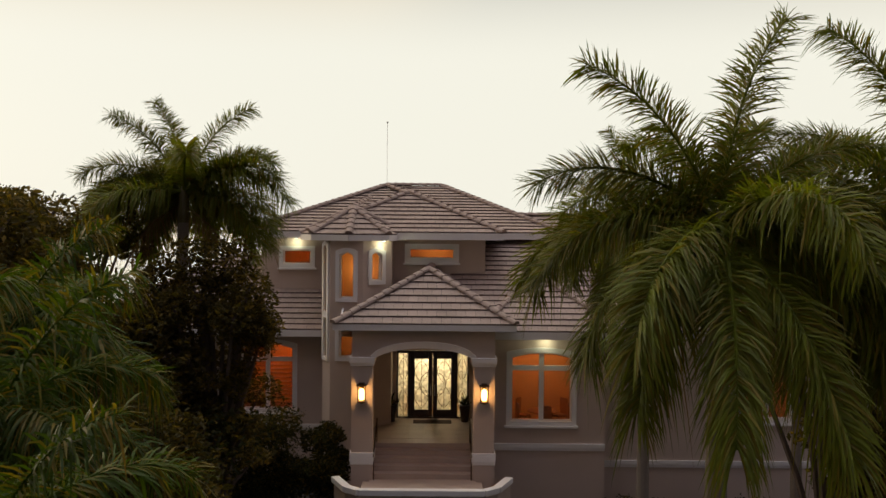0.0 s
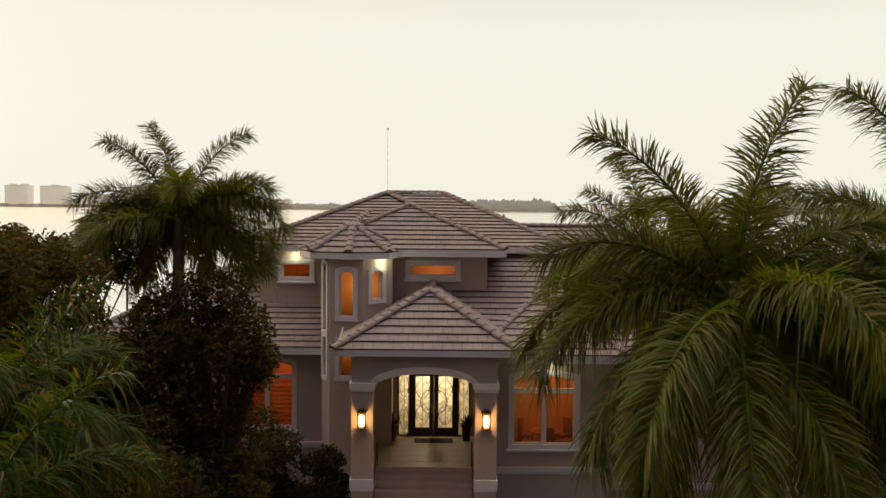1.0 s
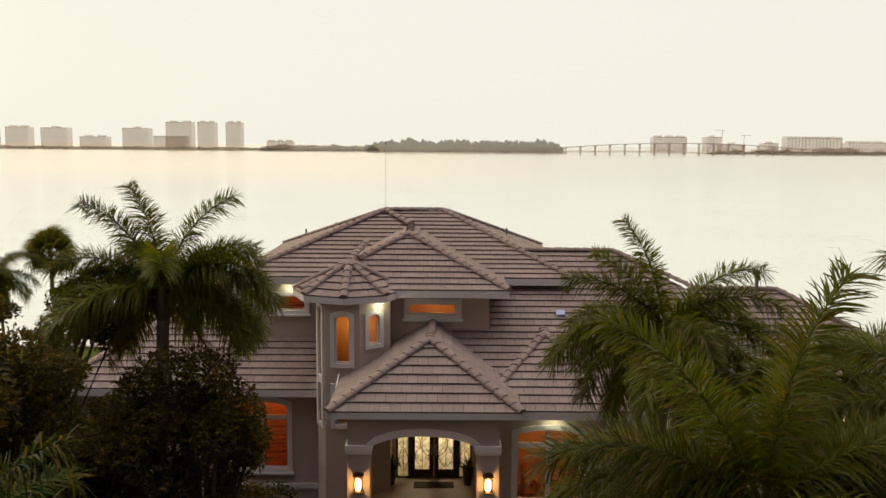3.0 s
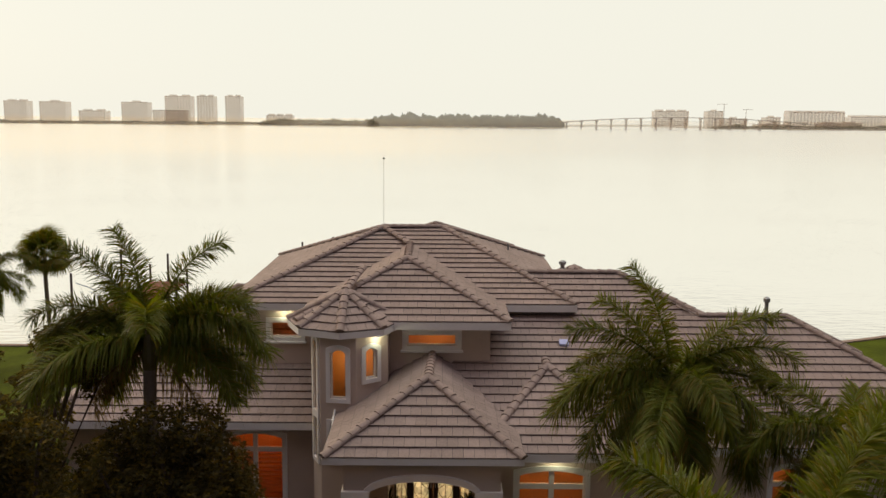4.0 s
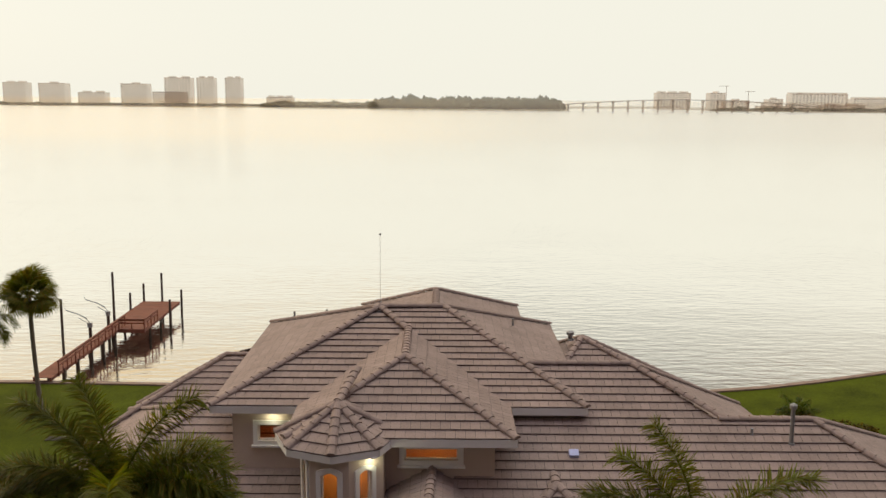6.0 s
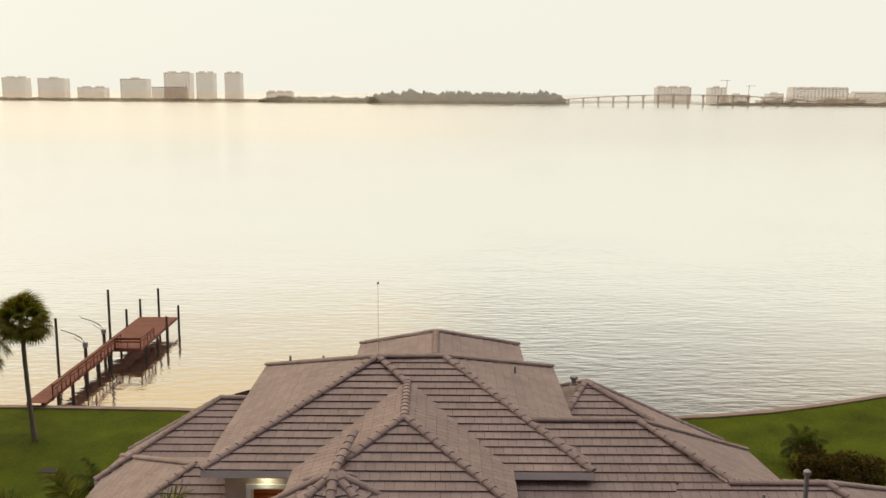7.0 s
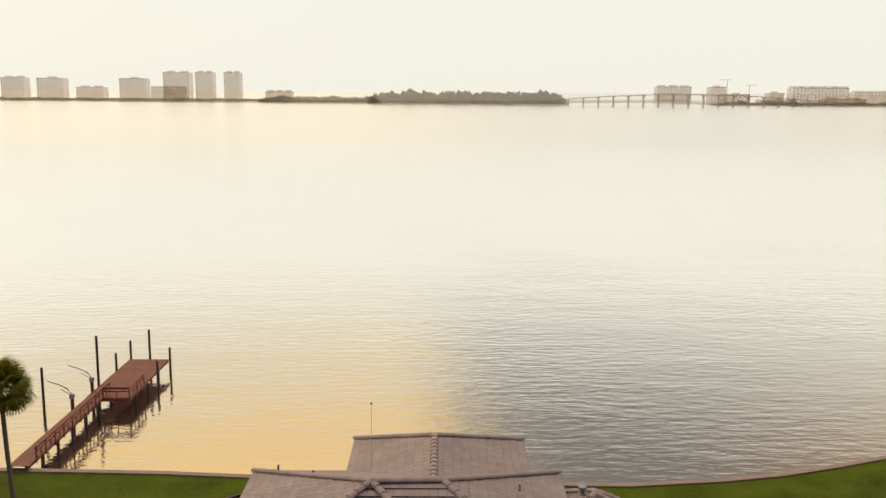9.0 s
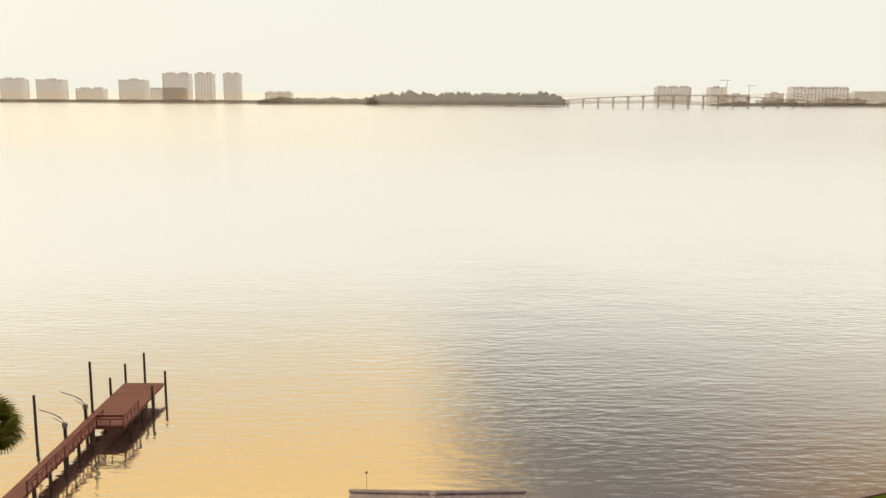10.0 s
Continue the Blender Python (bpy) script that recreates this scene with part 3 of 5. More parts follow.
def wall(name, a, b, z0, z1, openings=(), t=0.25, parent=None, mat=None):
    """A wall from a to b (outer face to the right of the way a to b), with rectangular openings (u0, u1, z0, z1)."""
    a, b = Vector((*a, 0)), Vector((*b, 0))
    d = b - a
    us = sorted({0.0, d.length, *(o[0] for o in openings), *(o[1] for o in openings)})
    zs = sorted({z0, z1, *(o[2] for o in openings), *(o[3] for o in openings)})
    m = wall_frame(a, b)
    bm = bmesh.new()
    for u0, u1 in zip(us, us[1:]):
        for w0, w1 in zip(zs, zs[1:]):
            if not any(o[0] - 1e-6 <= u0 and u1 <= o[1] + 1e-6 and o[2] - 1e-6 <= w0 and w1 <= o[3] + 1e-6 for o in openings):
                box(bm, u0, u1, 0, t, w0, w1, m)
    bmesh.ops.remove_doubles(bm, verts=bm.verts[:], dist=1e-5)
    doubles = {}
    for fc in bm.faces:
        doubles.setdefault(frozenset(fc.verts), []).append(fc)
    bmesh.ops.delete(bm, geom=[fc for g in doubles.values() if len(g) > 1 for fc in g], context="FACES_ONLY")
    return part(name, bm, mat or M_STUCCO, parent)


def wall_frame(a, b):
    """x along the wall, y into the house, z up."""
    a, b = Vector((a[0], a[1], 0)), Vector((b[0], b[1], 0))
    x = (b - a).normalized()
    y = Vector((-x.y, x.x, 0))
    m = Matrix((x, y, Vector((0, 0, 1)))).transposed().to_4x4()
    m.translation = a
    return m


def window(parent, m, u0, u1, z0, z1, rise=0.0, mull=(), rails=(), border=0.14, sill=True):
    """A white-trimmed window; u0..z1 is the opening. mull, rails: uprights and cross bars."""
    bm = bmesh.new()
    n = 8
    inner = arch_outline(u0, u1, z0, z1, rise, n)
    outer = arch_outline(u0 - border, u1 + border, z0 - border, z1 + border, rise, n)
    ring(bm, outer, inner, 0.07, m, at=0.0)
    fr = part("window", bm, M_TRIM, parent, "white-trimmed window with lit room behind")
    bm = bmesh.new()
    ring(bm, arch_outline(u0 - 0.02, u1 + 0.02, z0 - 0.02, z1 + 0.02, rise, n), arch_outline(u0 + 0.05, u1 - 0.05, z0 + 0.05, z1 - 0.05, rise, n), 0.08, m, at=0.14)
    # corners above the arch
    if rise:
        top = arch_outline(u0, u1, z0, z1, rise, n)[2:]
        for s in (top[: n // 2 + 1], top[n // 2:]):
            side = u1 if s is not None and s[0][0] > (u0 + u1) / 2 else u0
            prism(bm, [(q[0], 0.03, q[1]) for q in s] + [(side, 0.03, z1 + 0.005)] * (1), (0, 0.1, 0), m)
    for u in mull:
        box(bm, u - 0.085, u + 0.085, 0.03, 0.15, z0, z1 - 0.01, m)
    for z in rails:
        box(bm, u0, u1, 0.045, 0.145, z - 0.09, z + 0.09, m)
    part("window_frame", bm, M_TRIM, fr)
    us, zs = [u0, *mull, u1], [z0, *rails, z1]
    for a, b in zip(us, us[1:]):
        for c, d in zip(zs, zs[1:]):
            pb = boxes((a + 0.02, b - 0.02, 0.105, 0.113, c + 0.02, d - 0.02))
            pb.transform(m)
            p = part("pane", pb, M_GLASS, fr)
            p.visible_shadow = False
    if sill:
        sb = boxes((u0 - border - 0.06, u1 + border + 0.06, -0.14, 0.02, z0 - border - 0.07, z0 - border + 0.012), bevel=0.012)
        sb.transform(m)
        part("window_sill", sb, M_TRIM, fr)
    return fr


GZ = -2.2
# second floor, front wing
wf = wall_frame((-2.2, 7.3), (2.05, 7.3))
wall("wall", (-2.2, 7.3), (2.05, 7.3), 4.0, 8.12, [(1.22, 3.02, 7.31, 7.72)], parent=house)
window(house, wf, 1.22, 3.02, 7.31, 7.72, border=0.18)
wall("wall", (2.05, 7.552), (2.05, 12), 4.0, 8.12, parent=house)
# second floor, left
wf = wall_frame((-7.35, 9.95), (-3.0, 9.95))
wall("wall", (-7.35, 9.95), (-3.0, 9.95), 4.5, 8.12, [(0.92, 2.1, 6.95, 7.55)], parent=house)
window(house, wf, 0.92, 2.1, 6.95, 7.55, border=0.17)
wall("wall", (-7.35, 21.3), (-7.35, 10.202), 4.5, 8.12, parent=house)
wall("wall", (5.0, 10.652), (5.0, 21.3), 4.5, 8.12, parent=house)
wall("wall", (2.052, 10.4), (5.0, 10.4), 4.5, 8.12, parent=house)
wall("wall", (5.0, 21.3), (-7.35, 21.3), 4.5, 8.12, parent=house)
# turret
tw = [(-1.62, 7.1), (-1.62, 7.9), (-4.3, 7.9), (-4.3, 6.42), (-3.92, 5.58), (-2.66, 5.40), (-1.62, 6.2)]
for k in range(7):
    p, q = tw[k], tw[(k + 1) % 7]
    op = {3: [(0.24, 0.66, 5.3, 7.85), (0.24, 0.66, 3.55, 5.05)], 4: [(0.36, 0.92, 5.85, 7.6), (0.36, 0.92, 3.6, 4.95)], 5: [(0.36, 0.84, 6.5, 7.6)]}.get(k, [])
    wall("wall", p, q, GZ, 8.1, op, t=0.14, parent=house)
    for o in op:
        window(house, wall_frame(p, q), *o, rise=0.12 if o[3] > 7 else 0.0, border=0.15, sill=False)
# left wing
wf = wall_frame((-14, 7.6), (-3.4, 7.6))
L0 = 14 - 7.72
wall("wall", (-14, 7.6), (-3.4, 7.6), GZ, 4.35, [(L0 + 0.05, L0 + 2.1, 1.2, 3.85)], parent=house)
window(house, wf, L0 + 0.05, L0 + 2.1, 1.2, 3.85, rise=0.18, mull=[L0 + 1.07], rails=[3.2], border=0.16)
wall("wall", (-14, 22.1), (-14, 7.852), GZ, 4.35, parent=house)
# right bay and wing
wf = wall_frame((2.1, 3.4), (6.2, 3.4))
wall("wall", (2.1, 3.4), (6.2, 3.4), GZ, 4.75, [(0.72, 2.9, 1.65, 4.12)], parent=house)
window(house, wf, 0.72, 2.9, 1.65, 4.12, rise=0.16, mull=[1.81], rails=[3.55], border=0.17)
wall("wall", (6.2, 3.652), (6.2, 4.1), GZ, 4.75, parent=house)
wf = wall_frame((6.2, 4.1), (18.8, 4.1))
RW = [(5.2, 6.9, 1.65, 4.0)]
wall("wall", (6.2, 4.1), (18.8, 4.1), GZ, 4.75, RW, parent=house)
for o in RW:
    window(house, wf, *o, rise=0.16, mull=[(o[0] + o[1]) / 2], rails=[3.4], border=0.17)
wall("wall", (18.8, 4.352), (18.8, 15), GZ, 4.75, parent=house)
wall("wall", (18.8, 15), (12.7, 15), GZ, 4.7, parent=house)
wall("wall", (12.7, 15.252), (12.7, 20.4), GZ, 4.6, parent=house)
wall("wall", (12.7, 20.4), (3.4, 25.6), GZ, 4.5, parent=house)
wall("wall", (3.4, 25.7), (-3.2, 25.7), GZ, 4.3, parent=house)
wall("wall", (-3.2, 25.6), (-13.8, 22.1), GZ, 4.2, parent=house)
# base band
for a, b, z in (((2.15, 3.4), (6.2, 3.4), 0.85), ((6.2, 4.1), (18.8, 4.1), 0.1), ((-14, 7.6), (-4.2, 7.6), 0.6)):
    bb = boxes((0, math.dist(a, b), -0.09, 0.02, z - 0.16, z), (0, math.dist(a, b), -0.05, 0.02, z - 0.26, z - 0.15), bevel=0.012)
    bb.transform(wall_frame(a, b))
    part("trim_band", bb, M_TRIM, house)
# soffits
for x0, x1, y0, y1, z in ((-4.7, 2.6, 6.6, 12, 8.1), (-8.0, 5.5, 9.8, 22.2, 8.1), (-14.4, -3.2, 7.1, 20, 4.28), (1.5, 6.65, 2.9, 7, 4.72), (2.9, 19.2, 3.55, 15.6, 4.72), (2.9, 13.0, 14.4, 20.6, 4.72), (-14.7, -3, 17.6, 22.4, 4.27), (-3.8, 4.0, 20, 25.7, 8.09)):
    part("soffit", boxes((x0, x1, y0, y1, z, z + 0.02)), M_SOFFIT, house)
bm = bmesh.new()
prism(bm, [(TC.x + (TR - 0.06) * math.cos(k * math.pi / 4), TC.y + (TR - 0.06) * math.sin(k * math.pi / 4), 8.06) for k in range(8)], (0, 0, 0.015))
part("soffit", bm, M_SOFFIT, house)

# ---- porch ----
FLOOR = 0.9
porch = thing("porch", "beige stucco entrance porch with arched front and two pillars", "porch")
X0, X1 = -2.72, 2.12
for x in (X0, X1 - 0.72):
    part("pillar", boxes((x, x + 0.72, 1.5, 2.22, -1.9, 3.92)), M_STUCCO, porch)
    part("capital", boxes((x - 0.04, x + 0.76, 1.46, 2.26, 3.86, 3.96), (x - 0.07, x + 0.79, 1.43, 2.29, 3.955, 4.16), bevel=0.02), M_TRIM, porch)
    part("pillar_band", boxes((x - 0.05, x + 0.77, 1.45, 2.27, 0.62, 0.93), (x - 0.03, x + 0.75, 1.47, 2.25, 0.52, 0.63), bevel=0.02), M_TRIM, porch)
a0, a1 = X0 + 0.72, X1 - 0.72
n = 16


def arc(f, lo, hi):
    return lo + (hi - lo) * math.sqrt(max(0.0, 1 - (2 * f - 1) ** 2 * 0.96)) - (hi - lo) * 0.2 * (1 - math.sqrt(max(0, 1 - (2 * f - 1) ** 2 * 0.96)))


bm = bmesh.new()
curve = [(a0 + (a1 - a0) * k / n, arc(k / n, 4.0, 4.5)) for k in range(n + 1)]
outline = [(X0, 4.16), (a0, 4.16)] + curve[1:-1] + [(a1, 4.16), (X1, 4.16), (X1, 5.08), (X0, 5.08)]
prism(bm, [(u, 1.56, z) for u, z in outline][::-1], (0, 0.6, 0))
part("arch_wall", bm, M_STUCCO, porch)


def arch_band(y, lo, hi):
    """One continuous moulding that follows the arch."""
    bm = bmesh.new()
    rows = []
    for k in range(n + 1):
        f = k / n
        u, z = a0 - 0.08 + (a1 - a0 + 0.16) * f, arc(f, 4.0, 4.5)
        rows.append([bm.verts.new(p) for p in ((u, y, z + lo), (u, y, z + hi), (u, y + 0.1, z + hi), (u, y + 0.1, z + lo))])
    for p, q in zip(rows, rows[1:]):
        for i in range(4):
            bm.faces.new((p[i], p[(i + 1) % 4], q[(i + 1) % 4], q[i]))
    part("arch_moulding", bm, M_TRIM, porch)


arch_band(1.49, -0.03, 0.17)
arch_band(1.46, 0.11, 0.2)
for x in (X0 + 0.1, X1 - 0.35):
    part("side_wall", boxes((x, x + 0.25, 2.22, 7.4, -1.9, 5.08)), M_STUCCO, porch)
part("porch_ceiling", boxes((X0, X1, 1.6, 7.5, 5.08, 5.14)), M_SOFFIT, porch)
for x in (X0 + 0.34, X1 - 0.47):
    part("side_band", boxes((x, x + 0.13, 2.22, 7.38, FLOOR + 0.3, FLOOR + 0.5), bevel=0.02), M_TRIM, porch)
part("floor_slab", boxes((X0, X1, 3.05, 7.6, -1.9, FLOOR - 0.02)), M_FLOOR, porch)
for i in range(5):
    zt = FLOOR - 0.18 * (i + 1)
    part("step", boxes((a0 - 0.1, a1 + 0.1, 3.05 - 0.36 * (i + 1), 3.07 - 0.36 * i, -1.9, zt), bevel=0.012), M_FLOOR, porch)
# stone paving of the porch floor
for i in range(6):
    for j in range(6):
        x = a0 - 0.1 + i * 0.605
        y = 3.05 + j * 0.72
        part("paving_slab", boxes((x + 0.006, x + 0.599, y + 0.006, y + 0.714, FLOOR - 0.02, FLOOR + random.uniform(0.0, 0.003)), bevel=0.004), M_FLOOR, porch)
# landing in front with a white curb
part("landing", boxes((a0 - 0.3, a1 + 0.3, -0.2, 1.3, -1.9, 0.0)), M_FLOOR, porch)
cpts = [(X0 - 0.55, 1.35), (X0 - 0.05, 0.15), (X0 + 0.4, -0.25), (X1 - 0.4, -0.25), (X1 + 0.05, 0.15), (X1 + 0.55, 1.35)]
for p, q in zip(cpts, cpts[1:]):
    L = math.dist(p, q)
    cb = boxes((0.003, L - 0.003, -0.1, 0.18, -0.02, 0.17), bevel=0.02)
    cb.transform(wall_frame(p, q))
    part("curb", cb, M_TRIM, porch, "white moulded curb stone round the landing")
    cb = boxes((0.003, L - 0.003, 0, 0.16, -1.9, -0.022))
    cb.transform(wall_frame(p, q))
    part("curb_wall", cb, M_STUCCO, porch)

# entry wall with door and side lights
wall("wall", (-2.05, 7.42), (1.65, 7.42), FLOOR - 0.02, 5.08, [(0.6, 3.5, FLOOR, 3.62), (1.05, 3.05, 3.86, 4.5)], parent=porch)
wf = wall_frame((-2.05, 7.42), (1.65, 7.42))
window(porch, wf, 1.05, 3.05, 3.86, 4.5, rise=0.3, border=0.1, sill=False)
M_LEADED = bpy.data.materials.new("leaded_glass")


def build_leaded():
    """Obscure textured glass that passes the hall light."""
    M_LEADED.use_nodes = True
    nd, ln = M_LEADED.node_tree.nodes, M_LEADED.node_tree.links
    nd.remove(nd["Principled BSDF"])
    t, a, g = nd.new("ShaderNodeBsdfTranslucent"), nd.new("ShaderNodeBsdfTransparent"), nd.new("ShaderNodeBsdfGlossy")
    geo, vo, mr = nd.new("ShaderNodeNewGeometry"), nd.new("ShaderNodeTexVoronoi"), nd.new("ShaderNodeMapRange")
    vo.inputs["Scale"].default_value = 9
    ln.new(geo.outputs["Position"], vo.inputs["Vector"])
    ln.new(vo.outputs["Color"], mr.inputs[0])
    mr.inputs[3].default_value, mr.inputs[4].default_value = 0.35, 0.95
    sc = nd.new("ShaderNodeVectorMath")
    sc.operation = "SCALE"
    sc.inputs[0].default_value = (1.0, 0.95, 0.80)
    ln.new(mr.outputs[0], sc.inputs["Scale"])
    ln.new(sc.outputs[0], t.inputs[0])
    a.inputs[0].default_value = (0.9, 0.88, 0.78, 1)
    g.inputs["Roughness"].default_value = 0.2
    m1, m2 = nd.new("ShaderNodeMixShader"), nd.new("ShaderNodeMixShader")
    m1.inputs[0].default_value, m2.inputs[0].default_value = 0.12, 0.06
    ln.new(t.outputs[0], m1.inputs[1])
    ln.new(a.outputs[0], m1.inputs[2])
    ln.new(m1.outputs[0], m2.inputs[1])
    ln.new(g.outputs[0], m2.inputs[2])
    ln.new(m2.outputs[0], nd["Material Output"].inputs[0])


build_leaded()


def lead_lines(u0, u1, z0, z1, y, circle=None):
    """Came strips: a bead column, arcs and diagonals."""
    bm = bmesh.new()
    c = (u0 + u1) / 2
    for k in range(int((z1 - z0) / 0.06)):
        z = z0 + 0.03 + k * 0.06
        box(bm, c - 0.018, c + 0.018, y - 0.006, y, z - 0.02, z + 0.02)
    for s in (-1, 1):
        for zc in (z0 + (z1 - z0) * 0.25, z0 + (z1 - z0) * 0.75):
            pts = [(c + s * 0.05 + s * (abs(u1 - u0) / 2 - 0.06) * math.sin(math.pi * i / 10), zc - 0.42 + 0.084 * i) for i in range(11)]
            for p, q in zip(pts, pts[1:]):
                prism(bm, [(p[0] - 0.012, y, p[1]), (p[0] + 0.012, y, p[1]), (q[0] + 0.012, y, q[1]), (q[0] - 0.012, y, q[1])], (0, -0.006, 0))
    if circle:
        cu, cz, r = circle
        for i in range(32):
            t0, t1 = i * math.tau / 32, (i + 1) * math.tau / 32
            p = [(cu + rr * math.cos(t), y, cz + rr * math.sin(t)) for t, rr in ((t0, r - 0.016), (t0, r + 0.016), (t1, r + 0.016), (t1, r - 0.016))]
            if all(u0 <= q[0] <= u1 for q in p):
                prism(bm, p, (0, -0.006, 0))
    return bm


def build_doors():
    """Double entrance door with side lights, in the frame of the entry wall (u along x)."""
    door = thing("entrance_door", "dark wooden double entrance door with leaded glass and side lights, closed", "door")
    c = 2.05                              # u of the door's middle
    z0, z1 = FLOOR, 3.5
    fb = boxes((c - 0.985, c - 0.90, 0.02, 0.16, z0, z1), (c + 0.90, c + 0.985, 0.02, 0.16, z0, z1), (c - 1.45, c + 1.45, 0.02, 0.16, z1, z1 + 0.10), (c - 1.45, c - 1.38, 0.02, 0.16, z0, z1), (c + 1.38, c + 1.45, 0.02, 0.16, z0, z1), (c - 1.38, c + 1.38, 0.02, 0.16, z0 - 0.01, z0 + 0.05), bevel=0.008)
    fb.transform(wf)
    part("door_frame", fb, M_DOOR, door)
    for s in (-1, 1):
        u0, u1 = (c - 0.9, c - 0.005) if s < 0 else (c + 0.005, c + 0.9)
        b = boxes((u0, u0 + 0.17, 0.05, 0.11, z0 + 0.05, z1), (u1 - 0.17, u1, 0.05, 0.11, z0 + 0.05, z1), (u0 + 0.17, u1 - 0.17, 0.05, 0.11, z0 + 0.05, z0 + 0.33), (u0 + 0.17, u1 - 0.17, 0.05, 0.11, z1 - 0.22, z1), bevel=0.01)
        b.transform(wf)
        leaf = part("door_leaf", b, M_DOOR, door)
        g = boxes((u0 + 0.16, u1 - 0.16, 0.075, 0.085, z0 + 0.32, z1 - 0.21))
        g.transform(wf)
        part("leaded_pane", g, M_LEADED, leaf, "frosted leaded glass pane").visible_shadow = False
        l = lead_lines(u0 + 0.17, u1 - 0.17, z0 + 0.33, z1 - 0.22, 0.072, (c, z0 + 1.35, 0.52))
        l.transform(wf)
        part("leading", l, M_METAL, leaf)
        h = bmesh.new()
        hu = c + s * 0.085
        tube(h, [(hu, 0.05, z0 + 0.9), (hu, -0.02, z0 + 0.93), (hu, -0.03, z0 + 1.1), (hu, -0.02, z0 + 1.3), (hu, 0.05, z0 + 1.33)], [0.014] * 5, 6)
        h.transform(wf)
        part("door_handle", h, M_STEEL, leaf, "brushed steel pull handle")
        g = boxes((c + s * 1.38, c + s * 0.985, 0.075, 0.085, z0 + 0.05, z1) if s < 0 else (c + 0.985, c + 1.38, 0.075, 0.085, z0 + 0.05, z1))
        g.transform(wf)
        p = part("side_light", g, M_LEADED, door, "leaded glass side light")
        p.visible_shadow = False
        lo, hi = sorted((c + s * 1.37, c + s * 0.99))
        l = lead_lines(lo, hi, z0 + 0.06, z1, 0.072)
        l.transform(wf)
        part("leading", l, M_METAL, p)
    b = boxes((-0.75, 0.75, 6.35, 7.0, FLOOR + 0.004, FLOOR + 0.02), bevel=0.006)
    tagged(part("doormat", b, material("coir_mat", color=(0.06, 0.04, 0.03), rough=1, bump=0.8, bump_scale=80)), "dark brown coir doormat before the entrance door", "doormat")


build_doors()


def planter(x, y):
    t = thing("potted_plant", "tall dark pot with a small spiky plant beside the door", "plant", group="door planters", m=pose(x, y, FLOOR))
    bm = bmesh.new()
    tube(bm, [(0, 0, 0), (0, 0, 0.06), (0, 0, 0.6), (0, 0, 0.66), (0, 0, 0.66), (0, 0, 0.58)], [0.14, 0.15, 0.21, 0.235, 0.2, 0.19], 14)
    part("pot", bm, M_DOOR, t)
    bm = bmesh.new()
    for k in range(46):
        a, e, ln_ = random.uniform(0, math.tau), random.uniform(0.5, 1.45), random.uniform(0.35, 0.7)
        d = Vector((math.cos(a) * math.cos(e), math.sin(a) * math.cos(e), math.sin(e)))
        s = Vector((-math.sin(a), math.cos(a), 0)) * 0.022
        p0, p1 = Vector((0, 0, 0.6)), Vector((0, 0, 0.6)) + d * ln_ * 0.6
        p2 = p1 + (d + Vector((0, 0, -0.7))).normalized() * ln_ * 0.4
        v = [bm.verts.new(q) for q in (p0 - s, p0 + s, p1 + s, p1 - s, p2)]
        bm.faces.new(v[:4])
        bm.faces.new((v[3], v[2], v[4]))
    part("foliage", bm, M_SHRUB, t)


planter(-1.62, 6.75)
planter(1.28, 6.75)

M_LAMP = glow_material("lamp_glow", (1.0, 0.55, 0.16), 9.0)
M_LAMPGLASS = glass_material("lamp_glass", (1.0, 0.93, 0.8))


def lantern(x):
    t = thing("wall_lantern", "bronze wall lantern with warm glowing glass on the porch pillar", "lamp", group="porch lanterns", m=pose(x, 1.5, 2.62))
    part("back_plate", boxes((-0.07, 0.07, -0.03, 0.0, 0.1, 0.62), bevel=0.01), M_METAL, t)
    bm = bmesh.new()
    prism(bm, [(-0.17, -0.29, 0.60), (0.17, -0.29, 0.60), (0.17, -0.01, 0.60), (-0.17, -0.01, 0.60)], (0, 0, 0.035))
    prism(bm, [(-0.10, -0.23, 0.635), (0.10, -0.23, 0.635), (0.10, -0.06, 0.635), (-0.10, -0.06, 0.635)], (0, 0, 0.06))
    part("cap", bm, M_METAL, t)
    part("base", boxes((-0.14, 0.14, -0.27, -0.02, 0.05, 0.09), (-0.05, 0.05, -0.18, -0.1, 0.0, 0.05), bevel=0.008), M_METAL, t)
    for sx in (-1, 1):
        for y in (-0.26, -0.04):
            part("cage_bar", boxes((sx * 0.125 - 0.009, sx * 0.125 + 0.009, y - 0.009, y + 0.009, 0.08, 0.61)), M_METAL, t)
    bm = bmesh.new()
    tube(bm, [(0, -0.15, 0.12), (0, -0.15, 0.2), (0, -0.15, 0.42), (0, -0.15, 0.5)], [0.06, 0.095, 0.095, 0.05], 10)
    part("glowing_shade", bm, M_LAMP, t)
    lamp = new("lantern_light", bpy.data.lights.new("lantern_light", "POINT"))
    lamp.parent = t
    lamp.location = (0, -0.33, 0.32)
    lamp.data.energy, lamp.data.color, lamp.data.shadow_soft_size = 20, (1.0, 0.52, 0.17), 0.1
    return t


lantern(X0 + 0.36)
lantern(X1 - 0.36)

